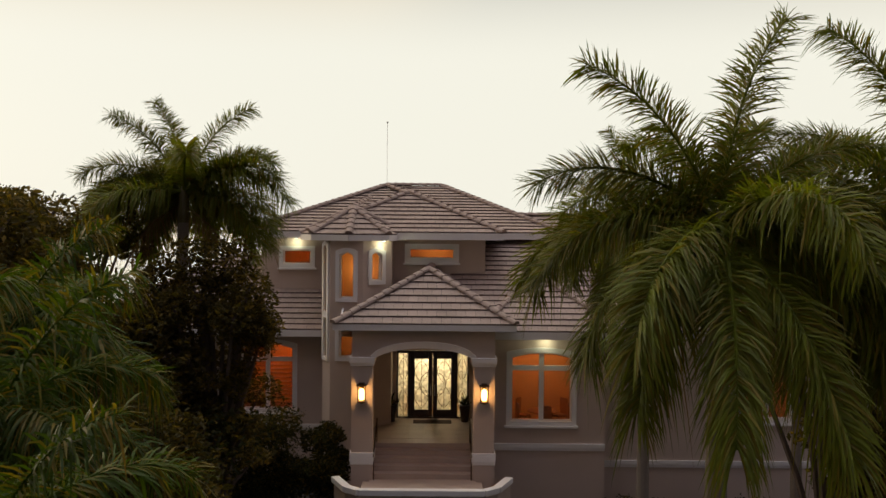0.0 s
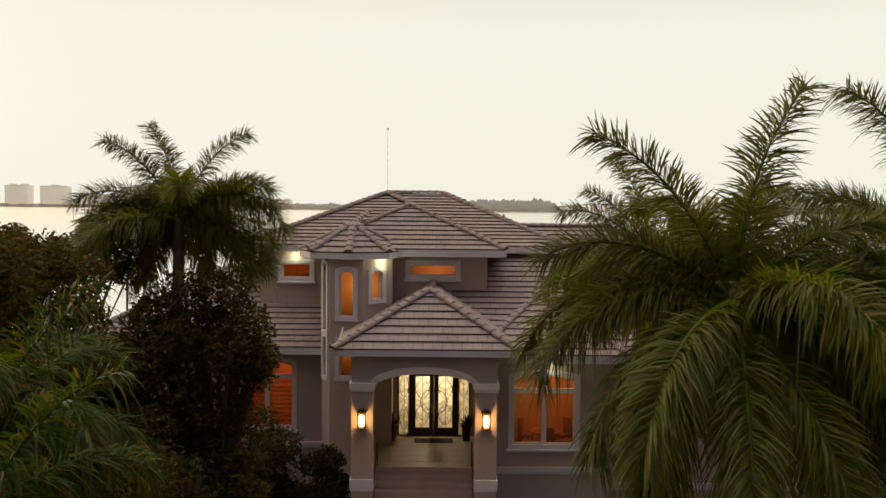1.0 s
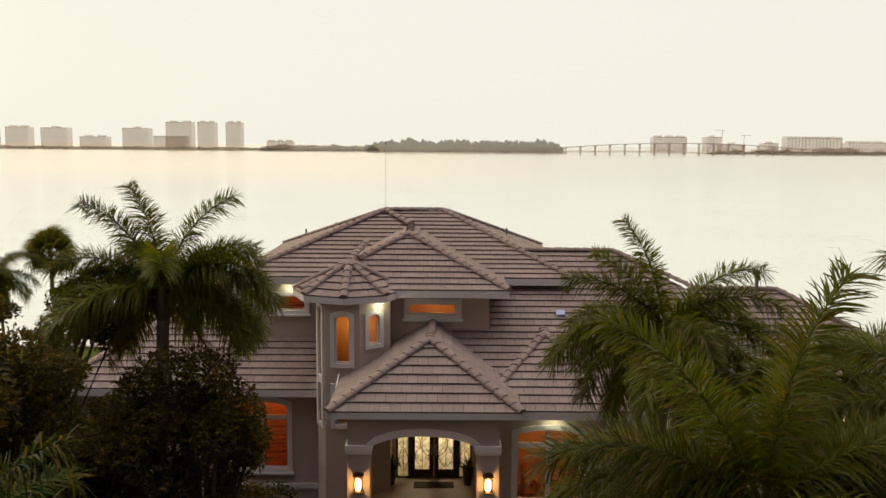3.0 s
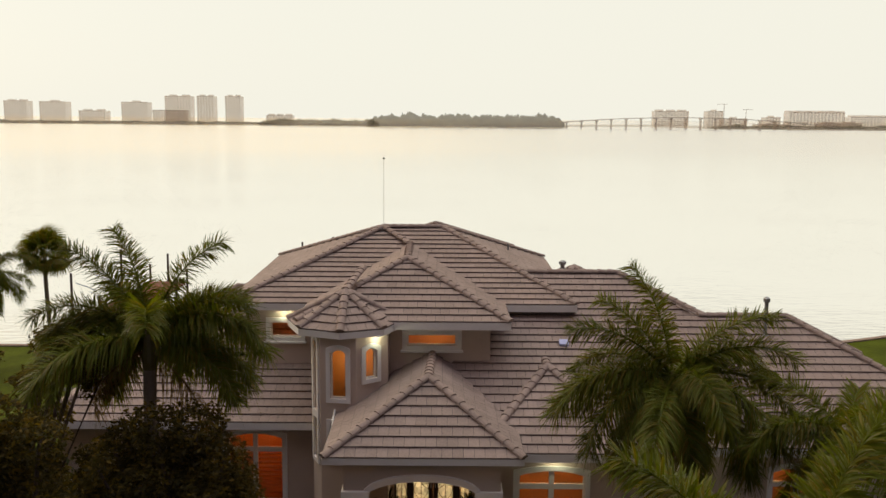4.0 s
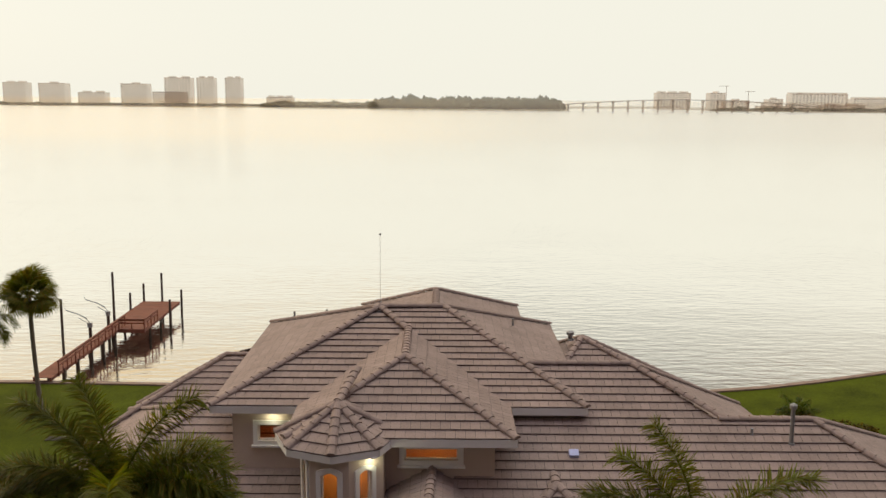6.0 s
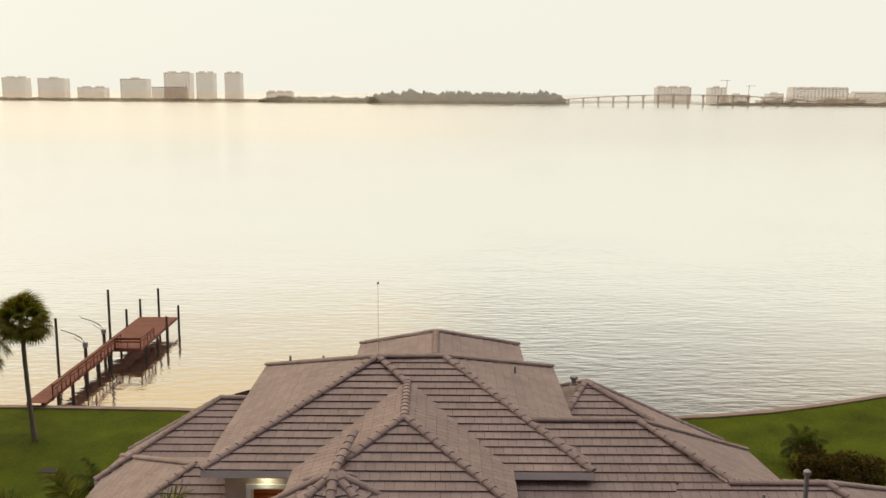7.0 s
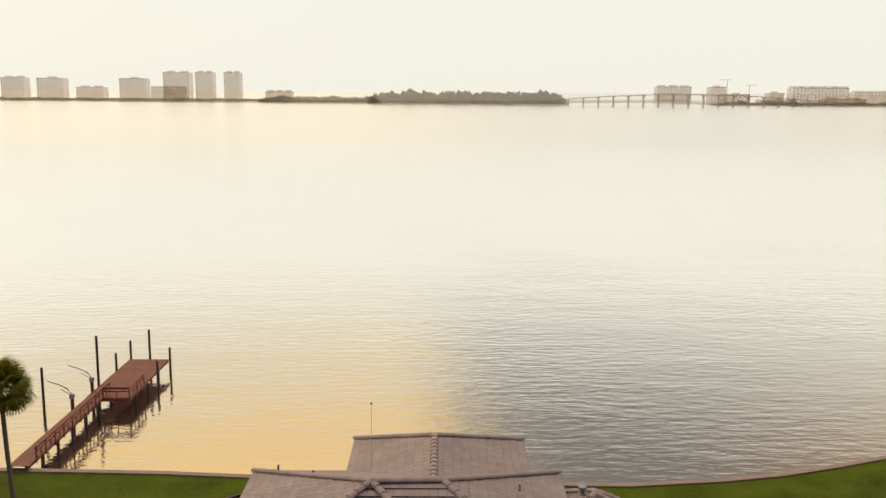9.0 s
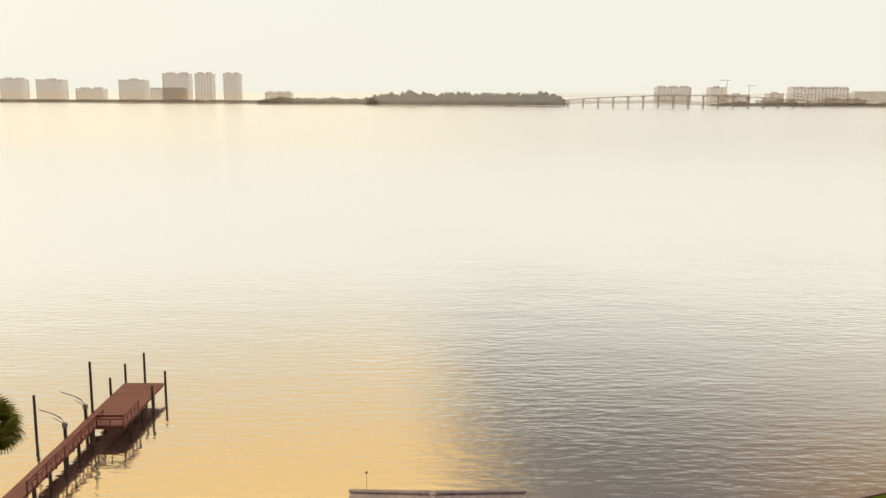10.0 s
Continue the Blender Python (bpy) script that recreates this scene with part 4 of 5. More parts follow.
# hand rails of the porch steps
for x in (a0 + 0.05, a1 - 0.05):
    t = thing("hand_rail", "thin dark metal hand rail beside the porch steps", "railing", group="porch rails")
    bm = bmesh.new()
    tube(bm, [(x, 3.2, FLOOR + 0.85), (x, 1.5, 0.88), (x, 1.35, 0.84)], [0.022] * 3, 8)
    part("rail", bm, M_METAL, t)
    for y, z in ((3.15, FLOOR), (1.5, 0.0)):
        bm = bmesh.new()
        tube(bm, [(x, y, z), (x, y, z + 0.86)], [0.018] * 2, 6)
        part("post", bm, M_METAL, t)

# ---- rooms seen through the windows ----


def room(name, x0, x1, y0, y1, z0, z1, watts, color, wall_mat=None, lamp_at=None, wide=0.12):
    wm = wall_mat or M_ROOM
    bm = boxes((x0, x1, y1, y1 + 0.1, z0, z1), (x0 - 0.1, x0, y0, y1 + 0.1, z0, z1), (x1, x1 + 0.1, y0, y1 + 0.1, z0, z1))
    r = part(name, bm, wm, house)
    part("room_floor", boxes((x0 - 0.1, x1 + 0.1, y0, y1 + 0.1, z0 - 0.12, z0)), M_ROOM_WOOD, house)
    part("room_ceiling", boxes((x0 - 0.1, x1 + 0.1, y0, y1 + 0.1, z1, z1 + 0.06)), wm, house)
    px, py, pz = lamp_at or ((x0 + x1) / 2, (y0 + y1) / 2, z1 - 0.35)
    lamp = new("ceiling_lamp", bpy.data.lights.new("ceiling_lamp", "POINT"))
    lamp.location = (px, py, pz)
    lamp.data.energy, lamp.data.color, lamp.data.shadow_soft_size = watts, color, wide
    lamp["label"], lamp["category"] = "warm ceiling lamp inside a lit room", "lamp"
    return r


WARM, RED = (1.0, 0.50, 0.16), (1.0, 0.30, 0.08)
room("room_walls", -8.3, -4.9, 7.9, 10.6, FLOOR, 4.2, 34, RED)
room("room_walls", 2.4, 6.0, 3.75, 7.0, FLOOR, 4.6, 50, WARM)
room("room_walls", 10.6, 13.8, 4.4, 7.0, FLOOR, 4.6, 36, WARM)
room("room_walls", -1.5, 1.7, 7.57, 9.1, 6.6, 8.0, 15, WARM)
room("room_walls", -7.1, -4.9, 10.25, 12.2, 6.3, 8.0, 9, RED)
room("hall_walls", -1.9, 1.5, 7.75, 10.2, FLOOR, 4.9, 115, (1.0, 0.86, 0.58), material("hall_plaster", color=(0.75, 0.66, 0.5), rough=0.8, var=0.08), lamp_at=(-0.1, 8.9, 3.4), wide=0.3)
# stair hall in the turret
part("turret_back", boxes((-4.12, -1.8, 7.5, 7.6, 3.0, 8.0)), M_ROOM, house)
for z, w, col in ((6.9, 20, WARM), (4.4, 16, (1.0, 0.42, 0.12))):
    lamp = new("stair_lamp", bpy.data.lights.new("stair_lamp", "POINT"))
    lamp.location = (-2.9, 7.0, z)
    lamp.data.energy, lamp.data.color, lamp.data.shadow_soft_size = w, col, 0.1
    lamp["label"], lamp["category"] = "warm lamp inside the stair turret", "lamp"


def shutters(x0, x1, y, z0, z1):
    """Wooden blinds inside a window, each slat a part."""
    t = thing("wooden_blind", "brown wooden slatted blind hanging inside a window", "blind", group="window blinds")
    k = int((z1 - z0) / 0.17)
    for i in range(k):
        z = z0 + i * 0.17
        b = boxes((x0, x1, -0.05, 0.05, -0.008, 0.008))
        part("slat", b, M_ROOM_WOOD, t, m=Matrix.Translation((0, y, z)) @ Matrix.Rotation(radians(25), 4, "X"))


shutters(-7.65, -6.72, 7.98, 2.2, 3.2)
shutters(-6.6, -5.68, 7.98, 1.4, 3.2)

# dining set in the bay
def dining_chair(m):
    t = thing("dining_chair", "dark wooden dining chair with a high back", "chair", group="dining chairs", m=m)
    part("seat", boxes((-0.23, 0.23, -0.23, 0.23, 0.44, 0.5), bevel=0.02), M_ROOM_WOOD, t)
    part("backrest", boxes((-0.22, 0.22, 0.19, 0.23, 0.5, 1.12), bevel=0.015), M_ROOM_WOOD, t)
    for sx in (-0.2, 0.2):
        for sy in (-0.2, 0.2):
            part("leg", boxes((sx - 0.022, sx + 0.022, sy - 0.022, sy + 0.022, 0, 0.44)), M_ROOM_WOOD, t)
    return t


c0 = dining_chair(pose(3.4, 4.9, FLOOR, 0, 0, 100))
for x, y, a in ((4.9, 5.0, -95), (4.2, 4.55, 175), (3.5, 5.9, 60), (4.9, 5.9, -60)):
    copy_thing(c0, pose(x, y, FLOOR, 0, 0, a))
t = thing("dining_table", "round dark wooden dining table in the lit bay room", "table", m=pose(4.2, 5.4, FLOOR))
bm = bmesh.new()
tube(bm, [(0, 0, 0.70), (0, 0, 0.71), (0, 0, 0.75), (0, 0, 0.755)], [0.55, 0.6, 0.6, 0.58], 20)
part("tabletop", bm, M_ROOM_WOOD, t)
bm = bmesh.new()
tube(bm, [(0, 0, 0), (0, 0, 0.05), (0, 0, 0.3), (0, 0, 0.7)], [0.3, 0.26, 0.07, 0.1], 12)
part("pedestal", bm, M_ROOM_WOOD, t)

# ---- soffit lights ----
M_SPOT = glow_material("downlight_glow", (0.95, 1.0, 0.72), 5.0)
for x, y, z in ((-5.85, 9.72, 8.08), (-1.9, 5.72, 8.05), (4.05, 3.12, 4.70), (8.4, 3.82, 4.70), (14.2, 3.82, 4.70)):
    t = thing("soffit_light", "small recessed soffit light with a pale green-white glow", "lamp", group="soffit lights", m=pose(x, y, z))
    bm = bmesh.new()
    tube(bm, [(0, 0, -0.03), (0, 0, 0.0)], [0.1, 0.11], 12)
    part("housing", bm, M_TRIM, t)
    bm = bmesh.new()
    tube(bm, [(0, 0, -0.045), (0, 0, -0.031)], [0.06, 0.08], 12)
    part("lens", bm, M_SPOT, t)
    lamp = new("downlight", bpy.data.lights.new("downlight", "POINT"))
    lamp.parent = t
    lamp.location = (0, 0, -0.16)
    lamp.data.energy, lamp.data.color, lamp.data.shadow_soft_size = 6.5, (0.98, 1.0, 0.66), 0.05

# ---- roof fittings ----


def pipe(name, label, x, y, z0, z1, r, capped=True):
    t = thing(name, label, "vent pipe", m=pose(x, y, z0))
    bm = bmesh.new()
    tube(bm, [(0, 0, 0), (0, 0, 0.06), (0, 0, 0.07), (0, 0, z1 - z0)], [r * 1.8, r * 1.6, r, r], 12)
    part("pipe", bm, M_STEEL, t)
    if capped:
        bm = bmesh.new()
        tube(bm, [(0, 0, z1 - z0 - 0.02), (0, 0, z1 - z0 + 0.02), (0, 0, z1 - z0 + 0.14), (0, 0, z1 - z0 + 0.2)], [r, r * 1.7, r * 1.7, r * 0.6], 12)
        part("cap", bm, M_STEEL, t)


pipe("flue_pipe", "tall grey metal flue pipe with a round cap on the roof", 12.5, 8.66, 7.42, 8.72, 0.075)
pipe("vent_pipe", "short dark vent pipe near the main hip", -6.75, 20.6, 8.85, 9.25, 0.05, False)
pipe("vent_pipe", "short dark vent pipe near the main hip", -5.0, 18.9, 9.3, 9.75, 0.05, False)
pipe("vent_pipe", "short dark vent pipe on the main slope", 3.4, 18.0, 9.2, 9.6, 0.05, False)
pipe("vent_pipe", "stubby metal vent beside the rear roof", 6.35, 20.6, 7.95, 8.2, 0.11, True)
pipe("vent_pipe", "short dark vent pipe on the garage roof", 11.24, 9.05, 7.6, 7.85, 0.05, False)
t = thing("roof_vent", "small pale blue-grey box vent on the tiled slope", "vent", m=pose(4.84, 8.26, 7.12, 24))
part("vent_body", boxes((-0.17, 0.17, -0.16, 0.16, 0.0, 0.16), bevel=0.03), material("vent_paint", color=(0.42, 0.45, 0.70), rough=0.5, var=0.1), t)
part("vent_flange", boxes((-0.25, 0.25, -0.24, 0.26, -0.03, 0.015), bevel=0.006), M_STEEL, t)
M_ROD = material("pale_metal", color=(0.65, 0.62, 0.56), rough=0.5, metal=0.3, var=0.05)
t = thing("lightning_rod", "thin metal antenna rod with a ball tip on the main ridge", "antenna", m=pose(-2.36, 15.9, 10.6))
bm = bmesh.new()
tube(bm, [(0, 0, 0), (0, 0, 0.12), (0, 0, 3.05)], [0.02, 0.009, 0.007], 6)
part("rod", bm, M_ROD, t)
bm = bmesh.new()
bmesh.ops.create_icosphere(bm, subdivisions=2, radius=0.05, matrix=Matrix.Translation((0, 0, 3.08)))
part("ball_tip", bm, M_STEEL, t)
# gutter downpipe at the turret foot
bm = bmesh.new()
tube(bm, [(-3.42, 4.6, 5.15), (-3.42, 6.1, 5.62)], [0.035, 0.035], 6)
part("downpipe", bm, M_TRIM, house)

# ---- dock ----
DZ = -3.0
dock = thing("dock", "long red-brown wooden dock with railings on dark piles", "dock")


def plank(x0, x1, y, w):
    part("plank", boxes((x0, x1, y + 0.006, y + w - 0.006, DZ - 0.045, DZ + random.uniform(-0.004, 0.004))), M_DECK, dock)


y = 48.9
while y < 64.4:
    plank(-32.35, -30.8, y, 0.19)
    y += 0.19
while y < 76.6:
    plank(-32.4 + 0.0, -28.3, y, 0.19)
    y += 0.19
for x0, x1, y0, y1 in ((-32.3, -32.2, 48.9, 76.6), (-30.95, -30.85, 48.9, 64.4), (-28.45, -28.35, 64.4, 76.6), (-30.4, -30.3, 64.4, 76.6)):
    part("joist", boxes((x0, x1, y0, y1, DZ - 0.3, DZ - 0.05)), M_DECK, dock)
part("skirt_board", boxes((-30.8, -28.32, 64.32, 64.38, DZ - 0.32, DZ + 0.02)), M_DECK, dock)


def rail_run(a, b):
    a, b = Vector((*a, DZ)), Vector((*b, DZ))
    n = max(1, round((b - a).length / 1.75))
    d = (b - a).normalized()
    m = wall_frame(a, b)
    L = (b - a).length
    for i in range(n + 1):
        u = L * i / n
        bb = boxes((u - 0.05, u + 0.05, -0.05, 0.05, DZ - 0.3, DZ + 1.0), bevel=0.008)
        bb.transform(m)
        part("rail_post", bb, M_DECK, dock)
    for z0, z1, w in ((0.98, 1.04, 0.09), (0.55, 0.68, 0.02), (0.82, 0.95, 0.02)):
        bb = boxes((0, L, -w, w, DZ + z0, DZ + z1))
        bb.transform(m)
        part("rail_board", bb, M_DECK, dock)
    for i in range(n):
        u = L * (i + 0.5) / n
        bb = boxes((u - 0.04, u + 0.04, -0.03, 0.03, DZ + 0.0, DZ + 0.6))
        bb.transform(m)
        part("rail_post", bb, M_DECK, dock)


rail_run((-30.75, 50.2), (-30.75, 64.3))
rail_run((-30.75, 64.4), (-28.35, 64.4))
rail_run((-28.35, 64.5), (-28.35, 68.6))
rail_run((-30.75, 64.4), (-30.75, 66.0))


def pile(x, y, top, r=0.13):
    bm = bmesh.new()
    tube(bm, [(x, y, -6.2), (x, y, -4.4), (x + 0.02, y, top - 0.03), (x + 0.02, y, top)], [r * 1.05, r, r * 0.92, r * 0.7], 10)
    return bm


for y in (51.5, 54.5, 57.5, 60.5, 63.5, 66.5, 70, 73.5):
    part("dock_post", pile(-32.2, y, DZ - 0.05), M_PILE, dock)
    part("dock_post", pile(-30.9 if y < 64 else -28.5, y, DZ - 0.05), M_PILE, dock)
for x, y, top in ((-32.45, 67.9, 1.9), (-32.5, 72.9, -1.25), (-32.4, 77.0, -1.1), (-30.4, 77.0, 0.1), (-28.1, 76.3, -1.6), (-28.1, 72.0, -1.75)):
    part("tall_post", pile(x, y, top), M_PILE, dock, "tall dark timber mooring post")
tagged(part("mooring_post", pile(-35.9, 63.6, 0.1), M_PILE), "lone dark timber mooring post in the water", "dock_post")


def davit(y):
    t = thing("boat_davit", "grey boat lift davit with a curved arm on the dock edge", "davit", group="boat davits", m=pose(-32.5, y, DZ))
    part("davit_post", boxes((-0.12, 0.12, -0.12, 0.12, -1.6, 0.85), bevel=0.02), M_PILE, t)
    part("davit_motor", boxes((-0.2, 0.2, -0.16, 0.16, 0.85, 1.3), bevel=0.05), M_STEEL, t)
    bm = bmesh.new()
    tube(bm, [(0, 0, 1.25), (-0.35, 0, 1.75), (-1.0, 0, 2.1), (-2.1, 0, 2.45), (-2.25, 0, 2.7)], [0.06, 0.06, 0.05, 0.045, 0.03], 8)
    part("davit_arm", bm, M_STEEL, t)
    bm = bmesh.new()
    tube(bm, [(-0.1, 0, 1.2), (-1.0, 0, 1.75)], [0.03, 0.03], 6)
    part("davit_strut", bm, M_STEEL, t)


davit(61.7)
davit(66.4)
tagged(part("utility_cover", boxes((-26.2, -25.0, 36.6, 37.4, LAWN_Z - 0.05, LAWN_Z + 0.03), bevel=0.01), M_SOIL), "dark flat utility cover set in the lawn", "cover")

# ---- far shore ----
FAR = [(-1400, 1900), (-816, 1714), (-633, 1645), (-465, 1582), (-348, 1612), (-252, 1590), (-100, 1580), (15, 1562), (182, 1512), (205, 1530), (240, 1750), (440, 1850), (470, 1560), (569, 1520), (700, 1468), (1400, 1300)]
bm = bmesh.new()
fr_, bk_, tp_ = [], [], []
for x, y in FAR:
    fr_.append(bm.verts.new((x, y, -4.6)))
    tp_.append(bm.verts.new((x, y + 8, -2.6)))
    bk_.append(bm.verts.new((x * 1.2, y + 340, -2.6)))
for i in range(len(FAR) - 1):
    bm.faces.new((fr_[i], fr_[i + 1], tp_[i + 1], tp_[i]))
    bm.faces.new((tp_[i], tp_[i + 1], bk_[i + 1], bk_[i]))
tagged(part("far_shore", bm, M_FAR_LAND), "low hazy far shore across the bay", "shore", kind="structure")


def tower(x0, x1, ztop, y, floors, bays, humps=2, depth=30):
    t = thing("apartment_tower", "hazy beige apartment block on the far shore", "building", group="far shore buildings", m=pose(x0, y, -3))
    w, h = x1 - x0, ztop + 3
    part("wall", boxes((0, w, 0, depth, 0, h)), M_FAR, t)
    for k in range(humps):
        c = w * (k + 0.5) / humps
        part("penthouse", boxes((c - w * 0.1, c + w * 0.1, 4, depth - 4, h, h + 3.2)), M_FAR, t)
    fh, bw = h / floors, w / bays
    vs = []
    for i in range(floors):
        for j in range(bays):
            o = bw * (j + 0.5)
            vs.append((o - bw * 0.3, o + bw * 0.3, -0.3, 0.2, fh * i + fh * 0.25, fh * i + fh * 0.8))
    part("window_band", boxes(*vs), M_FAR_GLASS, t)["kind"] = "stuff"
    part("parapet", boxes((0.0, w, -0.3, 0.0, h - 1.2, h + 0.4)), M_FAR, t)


for x0, x1, zt, y, fl, by, hu in ((-900, -845, 39, 1900, 13, 9, 2), (-827, -765, 38, 1900, 12, 10, 1), (-747, -684, 20, 1900, 7, 10, 2), (-659, -597, 38, 1900, 12, 10, 1), (-574, -512, 51, 1915, 16, 9, 2), (-589, -516, 22, 1880, 7, 12, 0), (-504, -461, 51, 1900, 17, 6, 2), (-446, -406, 51, 1900, 17, 6, 2), (-362, -301, 13, 1900, 5, 9, 3), (431, 500, 27, 1880, 8, 11, 3), (516, 546, 27, 1800, 9, 5, 1), (547, 593, 13, 1800, 5, 8, 1), (630, 658, 16, 1800, 6, 5, 1), (674, 783, 26, 1800, 8, 16, 5), (794, 870, 18, 1800, 6, 12, 3), (610, 672, 3, 1790, 3, 10, 0), (720, 800, 5, 1760, 3, 14, 2), (-1010, -930, 34, 1930, 11, 10, 2)):
    tower(x0, x1 - (8 if x0 < -300 else 0), zt, y, fl, by, hu)


def far_woods(name, label, spans):
    """Lumpy tree lines with an uneven top: each span is (x0, x1, y, low, high)."""
    vs, fs = [], []
    for x0, x1, y, lo, hi in spans:
        n = int((x1 - x0) / 1.3)
        prev = None
        for k in range(n + 1):
            x = x0 + (x1 - x0) * k / n
            edge = min(1.0, 14 * k / n, 20 * (n - k) / n)
            big = 0.5 + 0.5 * noise.noise(Vector((x * 0.045, y, 0.0)))
            mid = noise.noise(Vector((x * 0.17, y, 5.0)))
            small = noise.noise(Vector((x * 0.55, y, 9.0)))
            h = (lo + (hi - lo) * big) * (0.35 + 0.65 * edge) * (1 + 0.24 * mid + 0.26 * small)
            b = 3.0 * noise.noise(Vector((x * 0.2, 3.0, y)))
            o = len(vs)
            vs += [(x, y + b, -3.6), (x, y + b - 2.5, h * 0.5 - 3.4), (x, y + b + 1.5, h - 3.4), (x, y + b + 7, h * 0.6 - 3.4), (x, y + b + 9, -3.6)]
            if prev is not None:
                fs += [(prev + i, o + i, o + i + 1, prev + i + 1) for i in range(4)]
            prev = o
    me = bpy.data.meshes.new(name)
    me.from_pydata(vs, [], fs)
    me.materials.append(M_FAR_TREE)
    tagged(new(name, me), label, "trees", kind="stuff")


far_woods("far_woods", "hazy dark line of trees along the far shore", ((-128, 207, 1560, 13, 26), (-320, -110, 1606, 6, 14), (-1100, -300, 1700, 2.5, 7), (450, 900, 1560, 3, 8)))


# bridge: piers and a gently humped deck
def bridge_z(x):
    return 14.0 - 0.00022 * (x - 390) ** 2 if x > 150 else 0


bridge = thing("bridge", "long pale concrete bridge humped over the bay", "bridge")
bm = bmesh.new()
xs = list(range(95, 660, 12))
prev = None
for x in xs:
    z = max(-2.0, bridge_z(x)) if x > 180 else -4 + 8 * (x - 95) / 85
    row = [bm.verts.new(p) for p in ((x, 1480, z - 0.4), (x, 1480, z + 0.9), (x, 1492, z + 0.9), (x, 1492, z - 0.4))]
    if prev:
        for i in range(4):
            bm.faces.new((prev[i], row[i], row[(i + 1) % 4], prev[(i + 1) % 4]))
    prev = row
part("bridge_deck", bm, M_BRIDGE, bridge)
for k in range(17):
    x = 200 + k * 24
    z = max(-2.0, bridge_z(x)) - 1.0
    part("pier", boxes((x - 0.8, x + 0.8, 1482, 1490, -5, z - 0.6), (x - 2.2, x + 2.2, 1481, 1491, z - 0.8, z + 0.55)), M_BRIDGE, bridge)
for x, z, s in ((547, 41, 1), (590, 31, -1)):
    t = thing("tower_crane", "thin distant tower crane on the far shore", "crane", m=pose(x, 1800, -3))
    part("mast", boxes((-0.5, 0.5, -0.5, 0.5, 0, z + 3)), M_BRIDGE, t)
    part("jib", boxes((-14 if s > 0 else -6, 6 if s > 0 else 13, -0.5, 0.5, z + 2, z + 2.8)), M_BRIDGE, t)


# ---- palms and trees ----


def frond_mesh(name, length, elev, arch, leaflet, pairs, mat, droop=0.3, width=0.02, lifts=(0.95, 0.45, 0.0, -0.55), seed=1):
    """A feather frond in the xz plane that leaves at elev degrees and bends down by arch degrees; stiff leaflets stand in several planes and sag by their weight."""
    rnd = random.Random(seed)
    bm = bmesh.new()
    seg = 16
    pts, p = [], Vector((0, 0, 0))
    for i in range(seg + 1):
        pts.append(p.copy())
        ang = radians(elev - arch * (i / seg) ** 1.7)
        p = p + Vector((math.cos(ang), 0, math.sin(ang))) * (length / seg)
    tube(bm, pts, [0.042 * (1 - 0.92 * i / seg) * (length / 3.4) + 0.005 for i in range(seg + 1)], 5, cap=False)
    for k in range(pairs):
        f = min(0.995, max(0.1, 0.11 + 0.885 * (k + rnd.uniform(-0.3, 0.3)) / pairs))
        i = min(seg - 1, int(f * seg))
        c, d = pts[i].lerp(pts[i + 1], f * seg - i), (pts[i + 1] - pts[i]).normalized()
        up = d.cross(Vector((0, 1, 0)))
        if up.dot(Vector((-math.sin(radians(elev)), 0, math.cos(radians(elev))))) < 0:
            up = -up
        size = leaflet * (0.5 + 0.5 * math.sin(math.pi * min(1, 0.22 + f * 0.70))) * rnd.uniform(0.75, 1.1)
        for s in (-1, 1):
            sweep = 0.38 + 0.5 * f + rnd.uniform(-0.16, 0.16)
            lift = lifts[rnd.randrange(len(lifts))] + rnd.uniform(-0.15, 0.15)
            out = (Vector((0, s, 0)) * math.cos(sweep) + d * math.sin(sweep) + up * lift).normalized()
            side = out.cross(up + Vector((0, rnd.uniform(-0.7, 0.7), 0))).normalized() * width * rnd.uniform(0.75, 1.15)
            sag = size * droop * rnd.uniform(0.4, 1.5) * (1.9 if rnd.random() < 0.12 else 1.0)
            row = [c + out * size * q - Vector((0, 0, sag * q * q)) for q in (0.0, 0.4, 0.75, 1.0)]
            v = [bm.verts.new(q) for q in (row[0] - side * 0.5, row[0] + side * 0.5, row[1] + side, row[1] - side, row[2] + side * 0.75, row[2] - side * 0.75, row[3])]
            bm.faces.new((v[0], v[1], v[2], v[3]))
            bm.faces.new((v[3], v[2], v[4], v[5]))
            bm.faces.new((v[5], v[4], v[6]))
    return mesh_of(bm, name, mat)


STEPS = ((82, 36), (66, 48), (50, 62), (34, 76), (18, 88), (2, 82), (-16, 66), (-36, 46))


def frond_set(name, length, leaflet, pairs, mat, droop, width, seed):
    """One frond for each step of elevation: the lower, the more its leaflets hang."""
    return [(e, frond_mesh(name, length, e, a, leaflet, pairs, mat, droop * (1.0 if e > 30 else 1.7 if e > -10 else 2.3), width, seed=seed + i)) for i, (e, a) in enumerate(STEPS)]


FRONDS = frond_set("frond", 3.5, 0.80, 270, M_PALM, 0.26, 0.0165, 1)
LONG = frond_set("frond", 4.5, 0.82, 350, M_PALM, 0.34, 0.0160, 31)
DRY = frond_set("dry_frond", 2.8, 0.5, 60, M_PALM_DRY, 0.7, 0.016, 61)


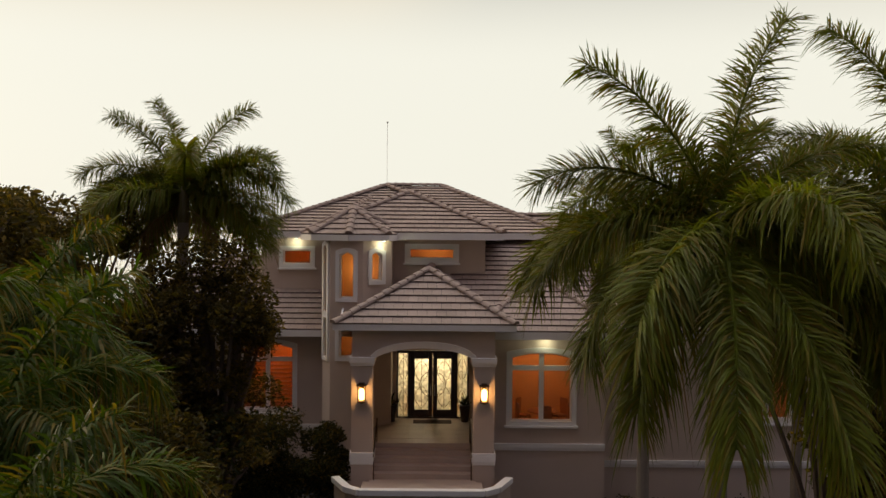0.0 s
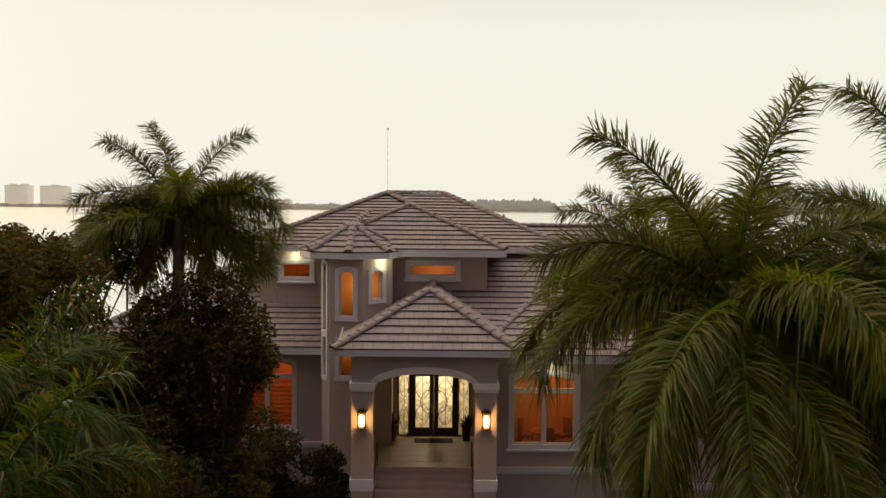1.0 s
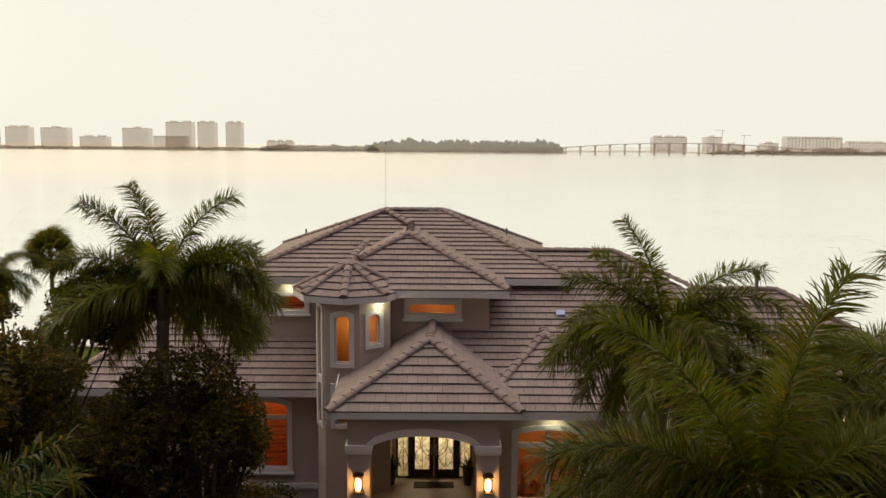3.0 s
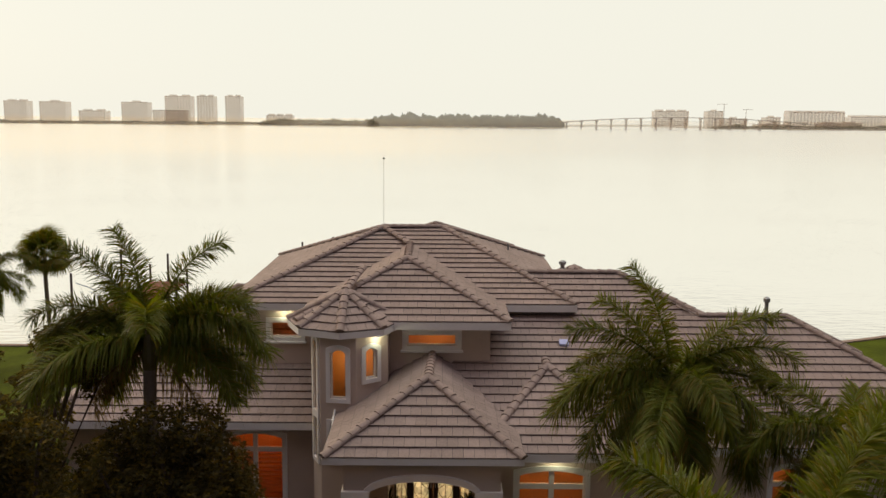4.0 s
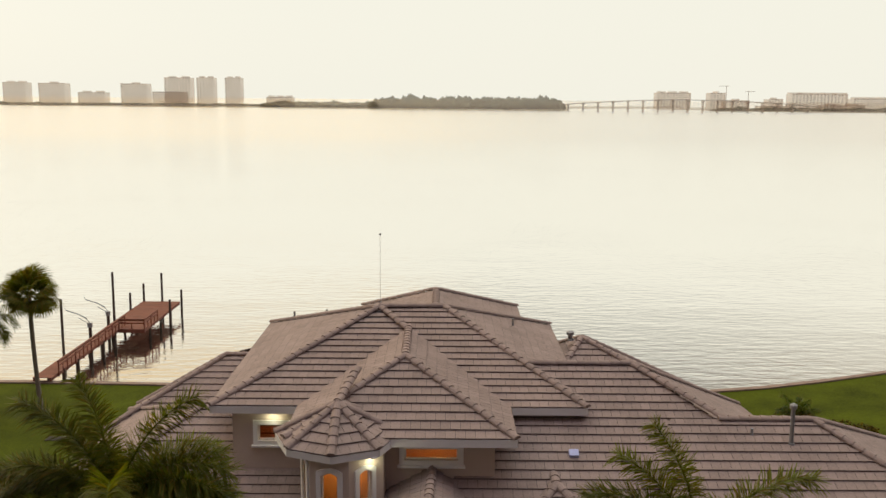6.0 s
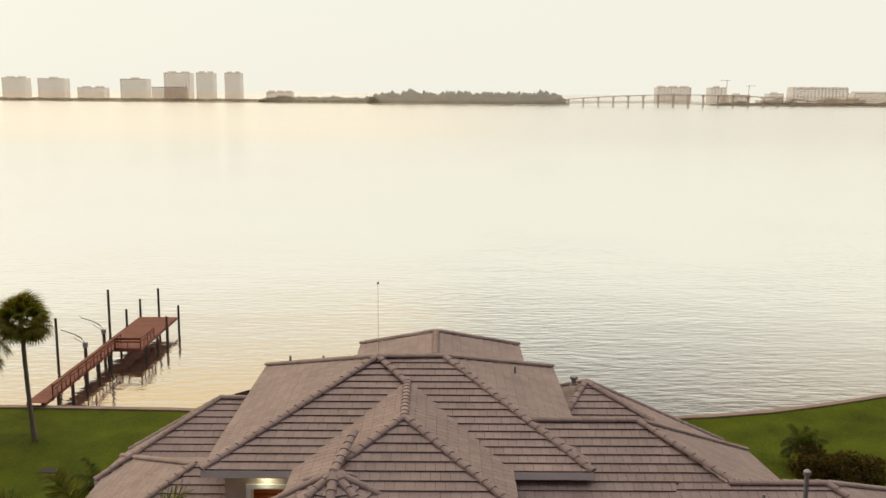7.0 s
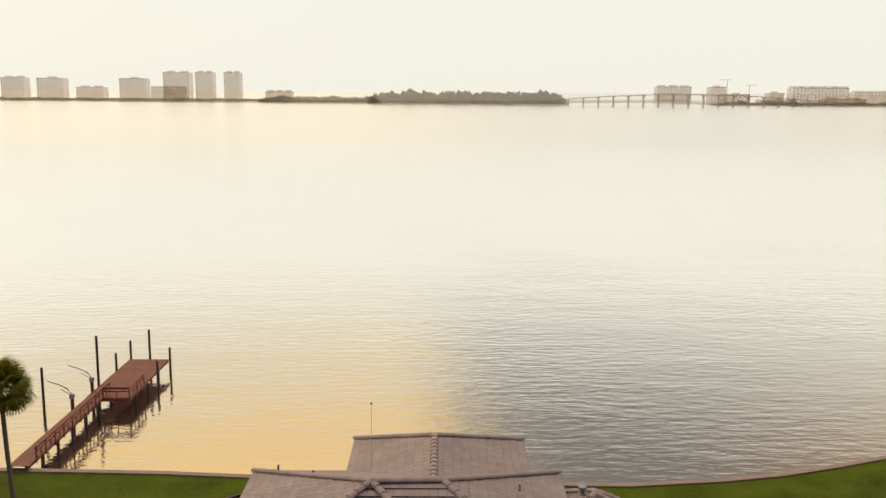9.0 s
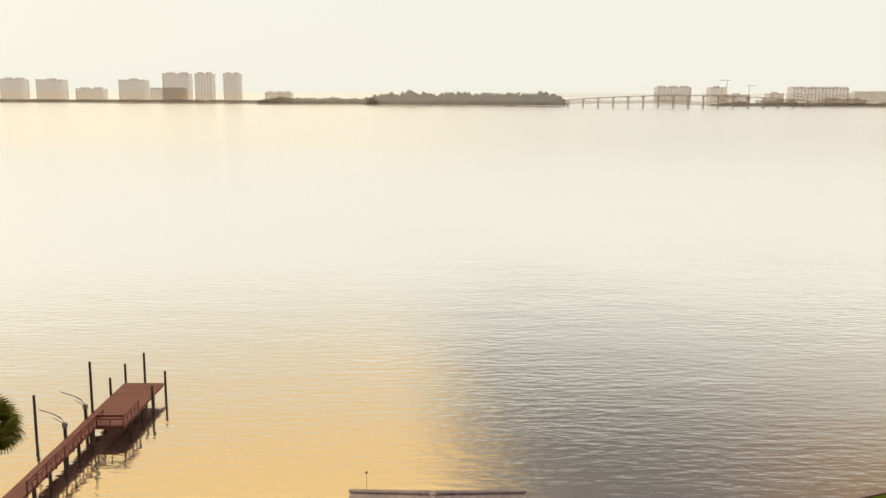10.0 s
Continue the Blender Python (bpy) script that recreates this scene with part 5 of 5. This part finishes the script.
def palm(name, label, x, y, z0, zc, fronds, reach=1.0, lean=(0, 0), trunk_r=0.17, shaft=1.1, seed=3, mesh_set=None, dry=0):
    """Feather palm: ringed trunk, crown shaft and fronds given as (azimuth, elevation in degrees, 1 for a long one, scale)."""
    rnd = random.Random(seed)
    t = thing(name, label, "palm tree", m=pose(x, y, z0))
    h = zc - z0 - shaft
    bm = bmesh.new()
    n = 26
    pts = [(lean[0] * (i / n) ** 1.5, lean[1] * (i / n) ** 1.5, h * i / n) for i in range(n + 1)]
    tube(bm, pts, [trunk_r * (1.25 - 0.35 * min(1, i / n * 1.4) + (0.03 if i % 2 else 0)) for i in range(n + 1)], 12)
    part("trunk", bm, M_TRUNK, t)
    tx, ty = lean
    bm = bmesh.new()
    tube(bm, [(tx, ty, h - 0.02), (tx, ty, h + 0.2), (tx, ty, h + shaft * 0.7), (tx, ty, h + shaft)], [trunk_r * 0.95, trunk_r * 1.05, trunk_r * 0.75, trunk_r * 0.4], 12)
    part("crown_shaft", bm, M_SHAFT, t)

    def hang(kind, meshes, az, elv, s, z):
        e, me = min(meshes, key=lambda q: abs(q[0] - elv))
        ob = new(kind, me)
        ob.parent = t
        ob.matrix_basis = pose(tx, ty, z) @ pose(0, 0, 0, 0, 0, az) @ pose(0, 0, 0, 0, e - elv, 0) @ pose(0, 0, 0, rnd.uniform(-9, 9)) @ Matrix.Diagonal((s, s * rnd.choice((-1, 1)), s, 1))
        return ob

    for az, elv, k, s in fronds:
        hang("frond", mesh_set or (LONG if k else FRONDS), az, elv, s * reach, h + shaft * 0.85)
    for k in range(dry):
        hang("dry_frond", DRY, rnd.uniform(0, 360), rnd.uniform(-40, -20), 1.0, h + shaft * 0.5)["label"] = "drooping dry brown frond"
    return t


def crown(n, seed, low=-35, high=75):
    rnd = random.Random(seed)
    out = []
    for i in range(n):
        f = (i + 0.5) / n
        elv = high + (low - high) * f ** 0.8
        out.append((i * 137.5 + rnd.uniform(-14, 14), elv + rnd.uniform(-6, 6), 0, rnd.uniform(0.85, 1.1)))
    return out


# royal palm beside the left wing
LEFT = [(178, 62, 0, 0.98), (165, 80, 0, 0.9), (8, 68, 0, 0.98), (2, 44, 0, 0.88), (350, 24, 0, 1.08), (184, 34, 0, 0.98), (195, 14, 0, 0.95), (168, 22, 0, 1.0)]
SKIRT = [(az, elv, 0, 0.95) for az, elv in ((200, -6), (338, -4), (20, -10), (40, -20), (150, -10), (128, -22), (90, -12), (60, 4))]
palm("royal_palm", "tall royal palm with grey trunk and drooping fronds beside the house", -7.95, -0.9, -1.7, 9.75, LEFT + SKIRT + [q for q in crown(16, 4, -4, 50) if q[1] > 28 or not 225 < q[0] % 360 < 315], reach=1.0, lean=(0.2, 0.1), trunk_r=0.2, seed=5, dry=2)
# large palm close to the drive
BIG = [(178, 66, 0, 1.0), (4, 84, 0, 1.02), (172, 36, 0, 0.95), (192, 8, 1, 0.82), (206, -14, 1, 0.82), (232, -24, 1, 0.9), (262, -28, 1, 1.0), (284, -32, 1, 1.0), (318, -14, 0, 0.95), (342, 0, 1, 0.9), (24, 34, 0, 1.0), (60, 56, 0, 0.9), (118, 48, 0, 0.95), (150, 12, 1, 0.9), (356, 22, 0, 1.05)]
palm("royal_palm", "large dark green palm with long drooping fronds before the house", 4.75, -14.6, -1.7, 8.85, BIG + crown(9, 8, -12, 45), reach=1.0, trunk_r=0.19, seed=6, dry=2)
MIDDLE = [(166, 80, 0, 0.95), (3, 50, 0, 0.98), (180, 46, 0, 0.95), (188, 16, 0, 1.0), (202, -6, 0, 1.0), (352, 12, 0, 1.05), (20, 24, 0, 1.0), (150, 60, 0, 0.85)]
palm("royal_palm", "palm beside the bay window with arching green fronds", 6.6, -1.0, -1.7, 8.75, MIDDLE + crown(18, 14, -48, 38), reach=1.0, trunk_r=0.17, seed=7, dry=2)
palm("royal_palm", "dark palm at the edge of the drive with arching fronds", 9.35, -13.0, -1.7, 8.9, [(178, 72, 1, 0.95), (184, 40, 1, 0.85), (165, 22, 1, 0.9), (196, 18, 1, 0.95), (180, 2, 1, 0.95), (172, -12, 1, 0.95), (190, -28, 1, 0.95), (215, -24, 1, 0.9), (150, 50, 1, 0.8), (240, -34, 1, 0.9)] + crown(18, 21, -50, 66), reach=1.0, trunk_r=0.18, seed=8, dry=3)
palm("royal_palm", "palm before the garage wing with a slim trunk", 10.6, -3.0, -1.7, 7.8, crown(15, 31, -40, 66), reach=0.9, trunk_r=0.15, seed=9, dry=1)
palm("royal_palm", "palm on the rear lawn near the water", -33.4, 42.0, LAWN_Z, 3.8, crown(20, 41, -40, 66), reach=0.95, trunk_r=0.16, seed=10)

# small feathery palms close to the camera
SMALL = frond_set("frond", 2.7, 0.72, 110, M_ARECA, 0.45, 0.020, 81)
ARECA = "bushy green feather palm with long hanging leaflets beside the drive"
palm("areca_palm", ARECA, -7.0, -14.0, -1.7, 6.9, crown(13, 51, -35, 70), reach=1.0, trunk_r=0.1, shaft=0.6, seed=11, mesh_set=SMALL)
palm("areca_palm", ARECA, -4.2, -20.8, -1.7, 5.5, crown(13, 57, -35, 66), reach=0.9, trunk_r=0.09, shaft=0.6, seed=12, mesh_set=SMALL)
palm("areca_palm", ARECA, -5.9, -17.0, -1.7, 6.0, crown(13, 61, -35, 70), reach=1.0, trunk_r=0.1, shaft=0.6, seed=13, mesh_set=SMALL)
palm("areca_palm", ARECA, -8.4, -11.5, -1.7, 6.6, crown(13, 63, -35, 70), reach=1.05, trunk_r=0.1, shaft=0.6, seed=16, mesh_set=SMALL)
palm("areca_palm", "low feather palm on the rear lawn", -19.5, 30.0, LAWN_Z, -1.2, crown(14, 71, -20, 75), reach=0.65, trunk_r=0.09, shaft=0.5, seed=14, mesh_set=SMALL)
palm("areca_palm", "low feather palm behind the shrub on the rear lawn", 24.4, 38.2, LAWN_Z, -1.9, crown(16, 75, -15, 80), reach=0.65, trunk_r=0.09, shaft=0.5, seed=15, mesh_set=SMALL)


def fan_leaf():
    bm = bmesh.new()
    tube(bm, [(0, 0, 0), (0.5, 0, 0.03), (0.95, 0, -0.02)], [0.018, 0.014, 0.01], 4, cap=False)
    for k in range(22):
        a = radians(-125 + 250 * k / 21)
        d = Vector((math.cos(a), math.sin(a), 0.18 * math.cos(2 * a)))
        s = Vector((-d.y, d.x, 0)) * 0.045
        c = Vector((0.9, 0, 0))
        L = 0.85 * (0.75 + 0.25 * math.cos(a / 2))
        p1, p2 = c + d * L * 0.6, c + d * L + Vector((0, 0, -0.32))
        v = [bm.verts.new(q) for q in (c - s * 0.2, c + s * 0.2, p1 + s, p1 - s, p2)]
        bm.faces.new(v[:4])
        bm.faces.new((v[3], v[2], v[4]))
    return mesh_of(bm, "fan_leaf", M_PALM)


FAN = fan_leaf()


def sabal(x, y, z0, zc, n=46, s=1.05, seed=1):
    rnd = random.Random(seed)
    t = thing("cabbage_palm", "slim cabbage palm with a round head of fan leaves", "palm tree", m=pose(x, y, z0))
    h = zc - z0
    bm = bmesh.new()
    n2 = 20
    tube(bm, [(0.35 * (1 - i / n2) ** 2, 0, h * i / n2) for i in range(n2 + 1)], [0.2 - 0.05 * min(1, i / 6) + (0.012 if i % 2 else 0) for i in range(n2 + 1)], 10)
    part("trunk", bm, M_TRUNK, t)
    for k in range(n):
        elv = 85 - 130 * ((k + 0.5) / n) ** 0.9
        ob = new("fan_leaf", FAN)
        ob.parent = t
        ob.matrix_basis = pose(0, 0, h) @ pose(0, 0, 0, 0, 0, k * 137.5) @ pose(0, 0, 0, 0, -elv, 0) @ pose(0, 0, 0, rnd.uniform(-40, 40)) @ Matrix.Scale(s * rnd.uniform(0.85, 1.1), 4)
    return t


sabal(-29.2, 42.4, LAWN_Z, 5.2, n=56, s=1.32)


def leaf_cloud(n, blobs, size, rnd, shell=0.55):
    """Vertices and faces of n small bent leaves spread over lumpy blobs (x, y, z, rx, ry, rz)."""
    vs, fs = [], []
    tot = sum(b[3] * b[4] + b[4] * b[5] + b[3] * b[5] for b in blobs)
    for bx, by, bz, rx, ry, rz in blobs:
        cnt = int(n * (rx * ry + ry * rz + rx * rz) / tot)
        for _ in range(cnt):
            d = Vector((rnd.gauss(0, 1), rnd.gauss(0, 1), rnd.gauss(0, 1))).normalized()
            r = shell + (1.08 - shell) * rnd.random() ** 0.6
            r *= 1 + 0.45 * noise.noise(d * 2.3 + Vector((bx, by, bz)))
            c = Vector((bx + d.x * rx * r, by + d.y * ry * r, bz + d.z * rz * r))
            a = Vector((rnd.gauss(0, 1), rnd.gauss(0, 1), rnd.gauss(0, 0.6))).normalized()
            b = a.cross(Vector((rnd.gauss(0, 1), rnd.gauss(0, 1), rnd.gauss(0, 1)))).normalized()
            s = size * rnd.uniform(0.6, 1.3)
            o = len(vs)
            nn = a.cross(b) * s * 0.15
            vs += [tuple(c - a * s), tuple(c - b * s * 0.42 + nn), tuple(c + a * s), tuple(c + b * s * 0.42 + nn)]
            fs += [(o, o + 1, o + 2), (o, o + 2, o + 3)]
    return vs, fs


def tree(name, label, x, y, z0, blobs, n, size, mat, seed, limbs=True, category="tree"):
    rnd = random.Random(seed)
    t = thing(name, label, category, m=pose(x, y, z0))
    if limbs:
        bm = bmesh.new()
        tube(bm, [(0, 0, 0), (0.05, 0, 0.8), (0.1, 0.1, 2.2), (0.0, 0.1, 3.4)], [0.24, 0.19, 0.15, 0.11], 9)
        part("trunk", bm, M_BARK, t)
        for bx, by, bz, rx, ry, rz in blobs:
            bm = bmesh.new()
            mid = Vector((bx * 0.4, by * 0.4, 2.0 + (bz - 2.0) * 0.5 if bz > 2 else bz * 0.6))
            tube(bm, [(0.06, 0.05, min(2.0, bz * 0.5)), mid, (bx, by, bz), (bx + rx * 0.4, by, bz + rz * 0.6)], [0.1, 0.075, 0.045, 0.012], 6)
            part("limb", bm, M_BARK, t)
    vs, fs = leaf_cloud(n, blobs, size, rnd)
    me = bpy.data.meshes.new("crown")
    me.from_pydata(vs, [], fs)
    me.materials.append(mat)
    ob = new("crown", me)
    ob.parent = t
    return t


def lumps(n, ext, rnd, r=(0.7, 1.3)):
    (x0, x1), (y0, y1), (z0, z1) = ext
    return [(rnd.uniform(x0, x1), rnd.uniform(y0, y1), rnd.uniform(z0, z1), rnd.uniform(*r), rnd.uniform(*r), rnd.uniform(*r) * 0.8) for _ in range(n)]


R = random.Random(77)
tree("broadleaf_tree", "dense dark broadleaf tree in front of the house wing", -6.2, -2.6, -1.7, lumps(46, ((-2.2, 1.3), (-0.8, 1.2), (3.0, 8.8)), R, (0.3, 0.72)) + [(-0.9, 0, 9.3, 0.7, 0.7, 0.6), (0.1, 0.2, 9.2, 0.8, 0.8, 0.7), (0.8, 0, 8.3, 0.75, 0.8, 0.8), (1.1, 0, 7.2, 0.7, 0.7, 0.8), (0.4, 0.3, 7.8, 0.9, 0.9, 0.9), (-0.6, 0, 8.0, 0.9, 0.9, 0.8)], 26000, 0.085, M_LEAF, 1)
tree("broadleaf_tree", "dense dark broadleaf tree beside the tall palm", -9.6, -3.4, -1.7, lumps(34, ((-1.8, 2.4), (-1.2, 1.4), (2.0, 7.8)), R, (0.6, 1.05)), 32000, 0.11, M_LEAF, 2)
tree("broadleaf_tree", "ragged tree with sky showing through its leaves", -12.6, 0.5, -1.7, lumps(54, ((-3, 3.2), (-1.5, 1.5), (3.0, 10.8)), R, (0.3, 0.7)), 20000, 0.09, M_LEAF, 3)
tree("broadleaf_tree", "dark tree at the edge of the garden", -8.2, -6.5, -1.7, lumps(22, ((-2.6, 2.4), (-1, 1.5), (1.0, 5.6)), R, (0.8, 1.4)), 24000, 0.11, M_LEAF, 4)
tree("broadleaf_tree", "dark tree behind the feather palms", -12.6, -7.0, -1.7, lumps(28, ((-3, 3), (-1, 2), (2.0, 10.4)), R, (0.8, 1.4)), 26000, 0.11, M_LEAF, 5)
tree("broadleaf_tree", "tall ragged tree with small dark leaves at the garden edge", -9.7, -5.5, -1.7, lumps(44, ((-3.0, 0.9), (-1.2, 1.2), (4.5, 10.0)), R, (0.3, 0.7)) + [(-0.2, 0, 10.5, 0.7, 0.7, 0.5), (-1.2, 0, 10.7, 0.7, 0.7, 0.5), (0.9, 0, 9.9, 0.6, 0.7, 0.5), (0.7, 0, 8.6, 0.8, 0.8, 0.8), (-0.4, 0, 8.8, 0.9, 0.9, 0.8), (0.2, 0, 7.4, 0.9, 0.9, 0.8)], 24000, 0.085, M_LEAF, 19)
tree("understory", "dense dark undergrowth below the garden trees", -10.0, -3.8, -1.7, lumps(70, ((-9.5, 4.6), (-2.5, 2.5), (0.3, 5.2)), R, (0.9, 1.5)), 50000, 0.10, M_SHRUB, 16, limbs=False, category="shrub")
tree("understory", "dark thicket at the far garden edge", -18.5, 5.0, -1.7, lumps(70, ((-9, 6.5), (-3.5, 3.5), (0.3, 6.6)), R, (0.9, 1.6)), 40000, 0.11, M_SHRUB, 17, limbs=False, category="shrub")
tree("understory", "dark thicket between the garden trees", -12.6, -1.0, -1.7, lumps(34, ((-4.0, 2.6), (-1.5, 1.5), (0.3, 7.0)), R, (0.9, 1.5)), 34000, 0.10, M_SHRUB, 18, limbs=False, category="shrub")
tree("hedge_shrub", "large clipped dark green shrub below the wing window", -6.4, 2.6, -1.7, lumps(18, ((-1.0, 1.1), (-0.6, 0.8), (0.4, 3.7)), R, (0.7, 1.0)), 20000, 0.07, M_SHRUB, 6, limbs=False, category="shrub")
tree("hedge_shrub", "dark clipped shrub beside the porch pillar", -4.0, 2.4, -1.7, lumps(16, ((-0.7, 0.75), (-0.5, 0.8), (0.2, 3.0)), R, (0.4, 0.65)), 14000, 0.07, M_SHRUB, 7, limbs=False, category="shrub")
tree("hedge_shrub", "low dark shrub before the landing", -3.3, -0.9, -1.7, lumps(7, ((-0.5, 0.5), (-0.3, 0.3), (0.2, 1.2)), R, (0.4, 0.6)), 5000, 0.07, M_LEAF, 8, limbs=False, category="shrub")
tree("hedge_shrub", "low dark shrub before the landing", 1.3, -0.9, -1.7, lumps(6, ((-0.5, 0.5), (-0.3, 0.3), (0.2, 1.2)), R, (0.4, 0.6)), 4000, 0.07, M_SHRUB, 9, limbs=False, category="shrub")
tree("hedge_shrub", "low planting along the garage wing wall", 9.0, 1.8, -1.7, lumps(14, ((-3.5, 3.5), (-0.4, 0.4), (0.1, 0.6)), R, (0.4, 0.7)), 9000, 0.07, M_SHRUB, 10, limbs=False, category="shrub")
tree("sea_grape", "rounded green shrub with reddish leaves on the lawn", 25.6, 36.4, LAWN_Z, lumps(16, ((-2.2, 2.6), (-1.2, 1.2), (0.3, 1.5)), R, (0.7, 1.0)), 9000, 0.12, M_LEAF, 11, limbs=False, category="shrub")
tree("dark_tree", "dark tree mass at the edge of the drive", 8.9, -9.3, -1.7, lumps(40, ((-1.5, 3.4), (-1.2, 1.2), (1.0, 9.6)), R, (0.7, 1.2)), 38000, 0.11, M_LEAF, 12)
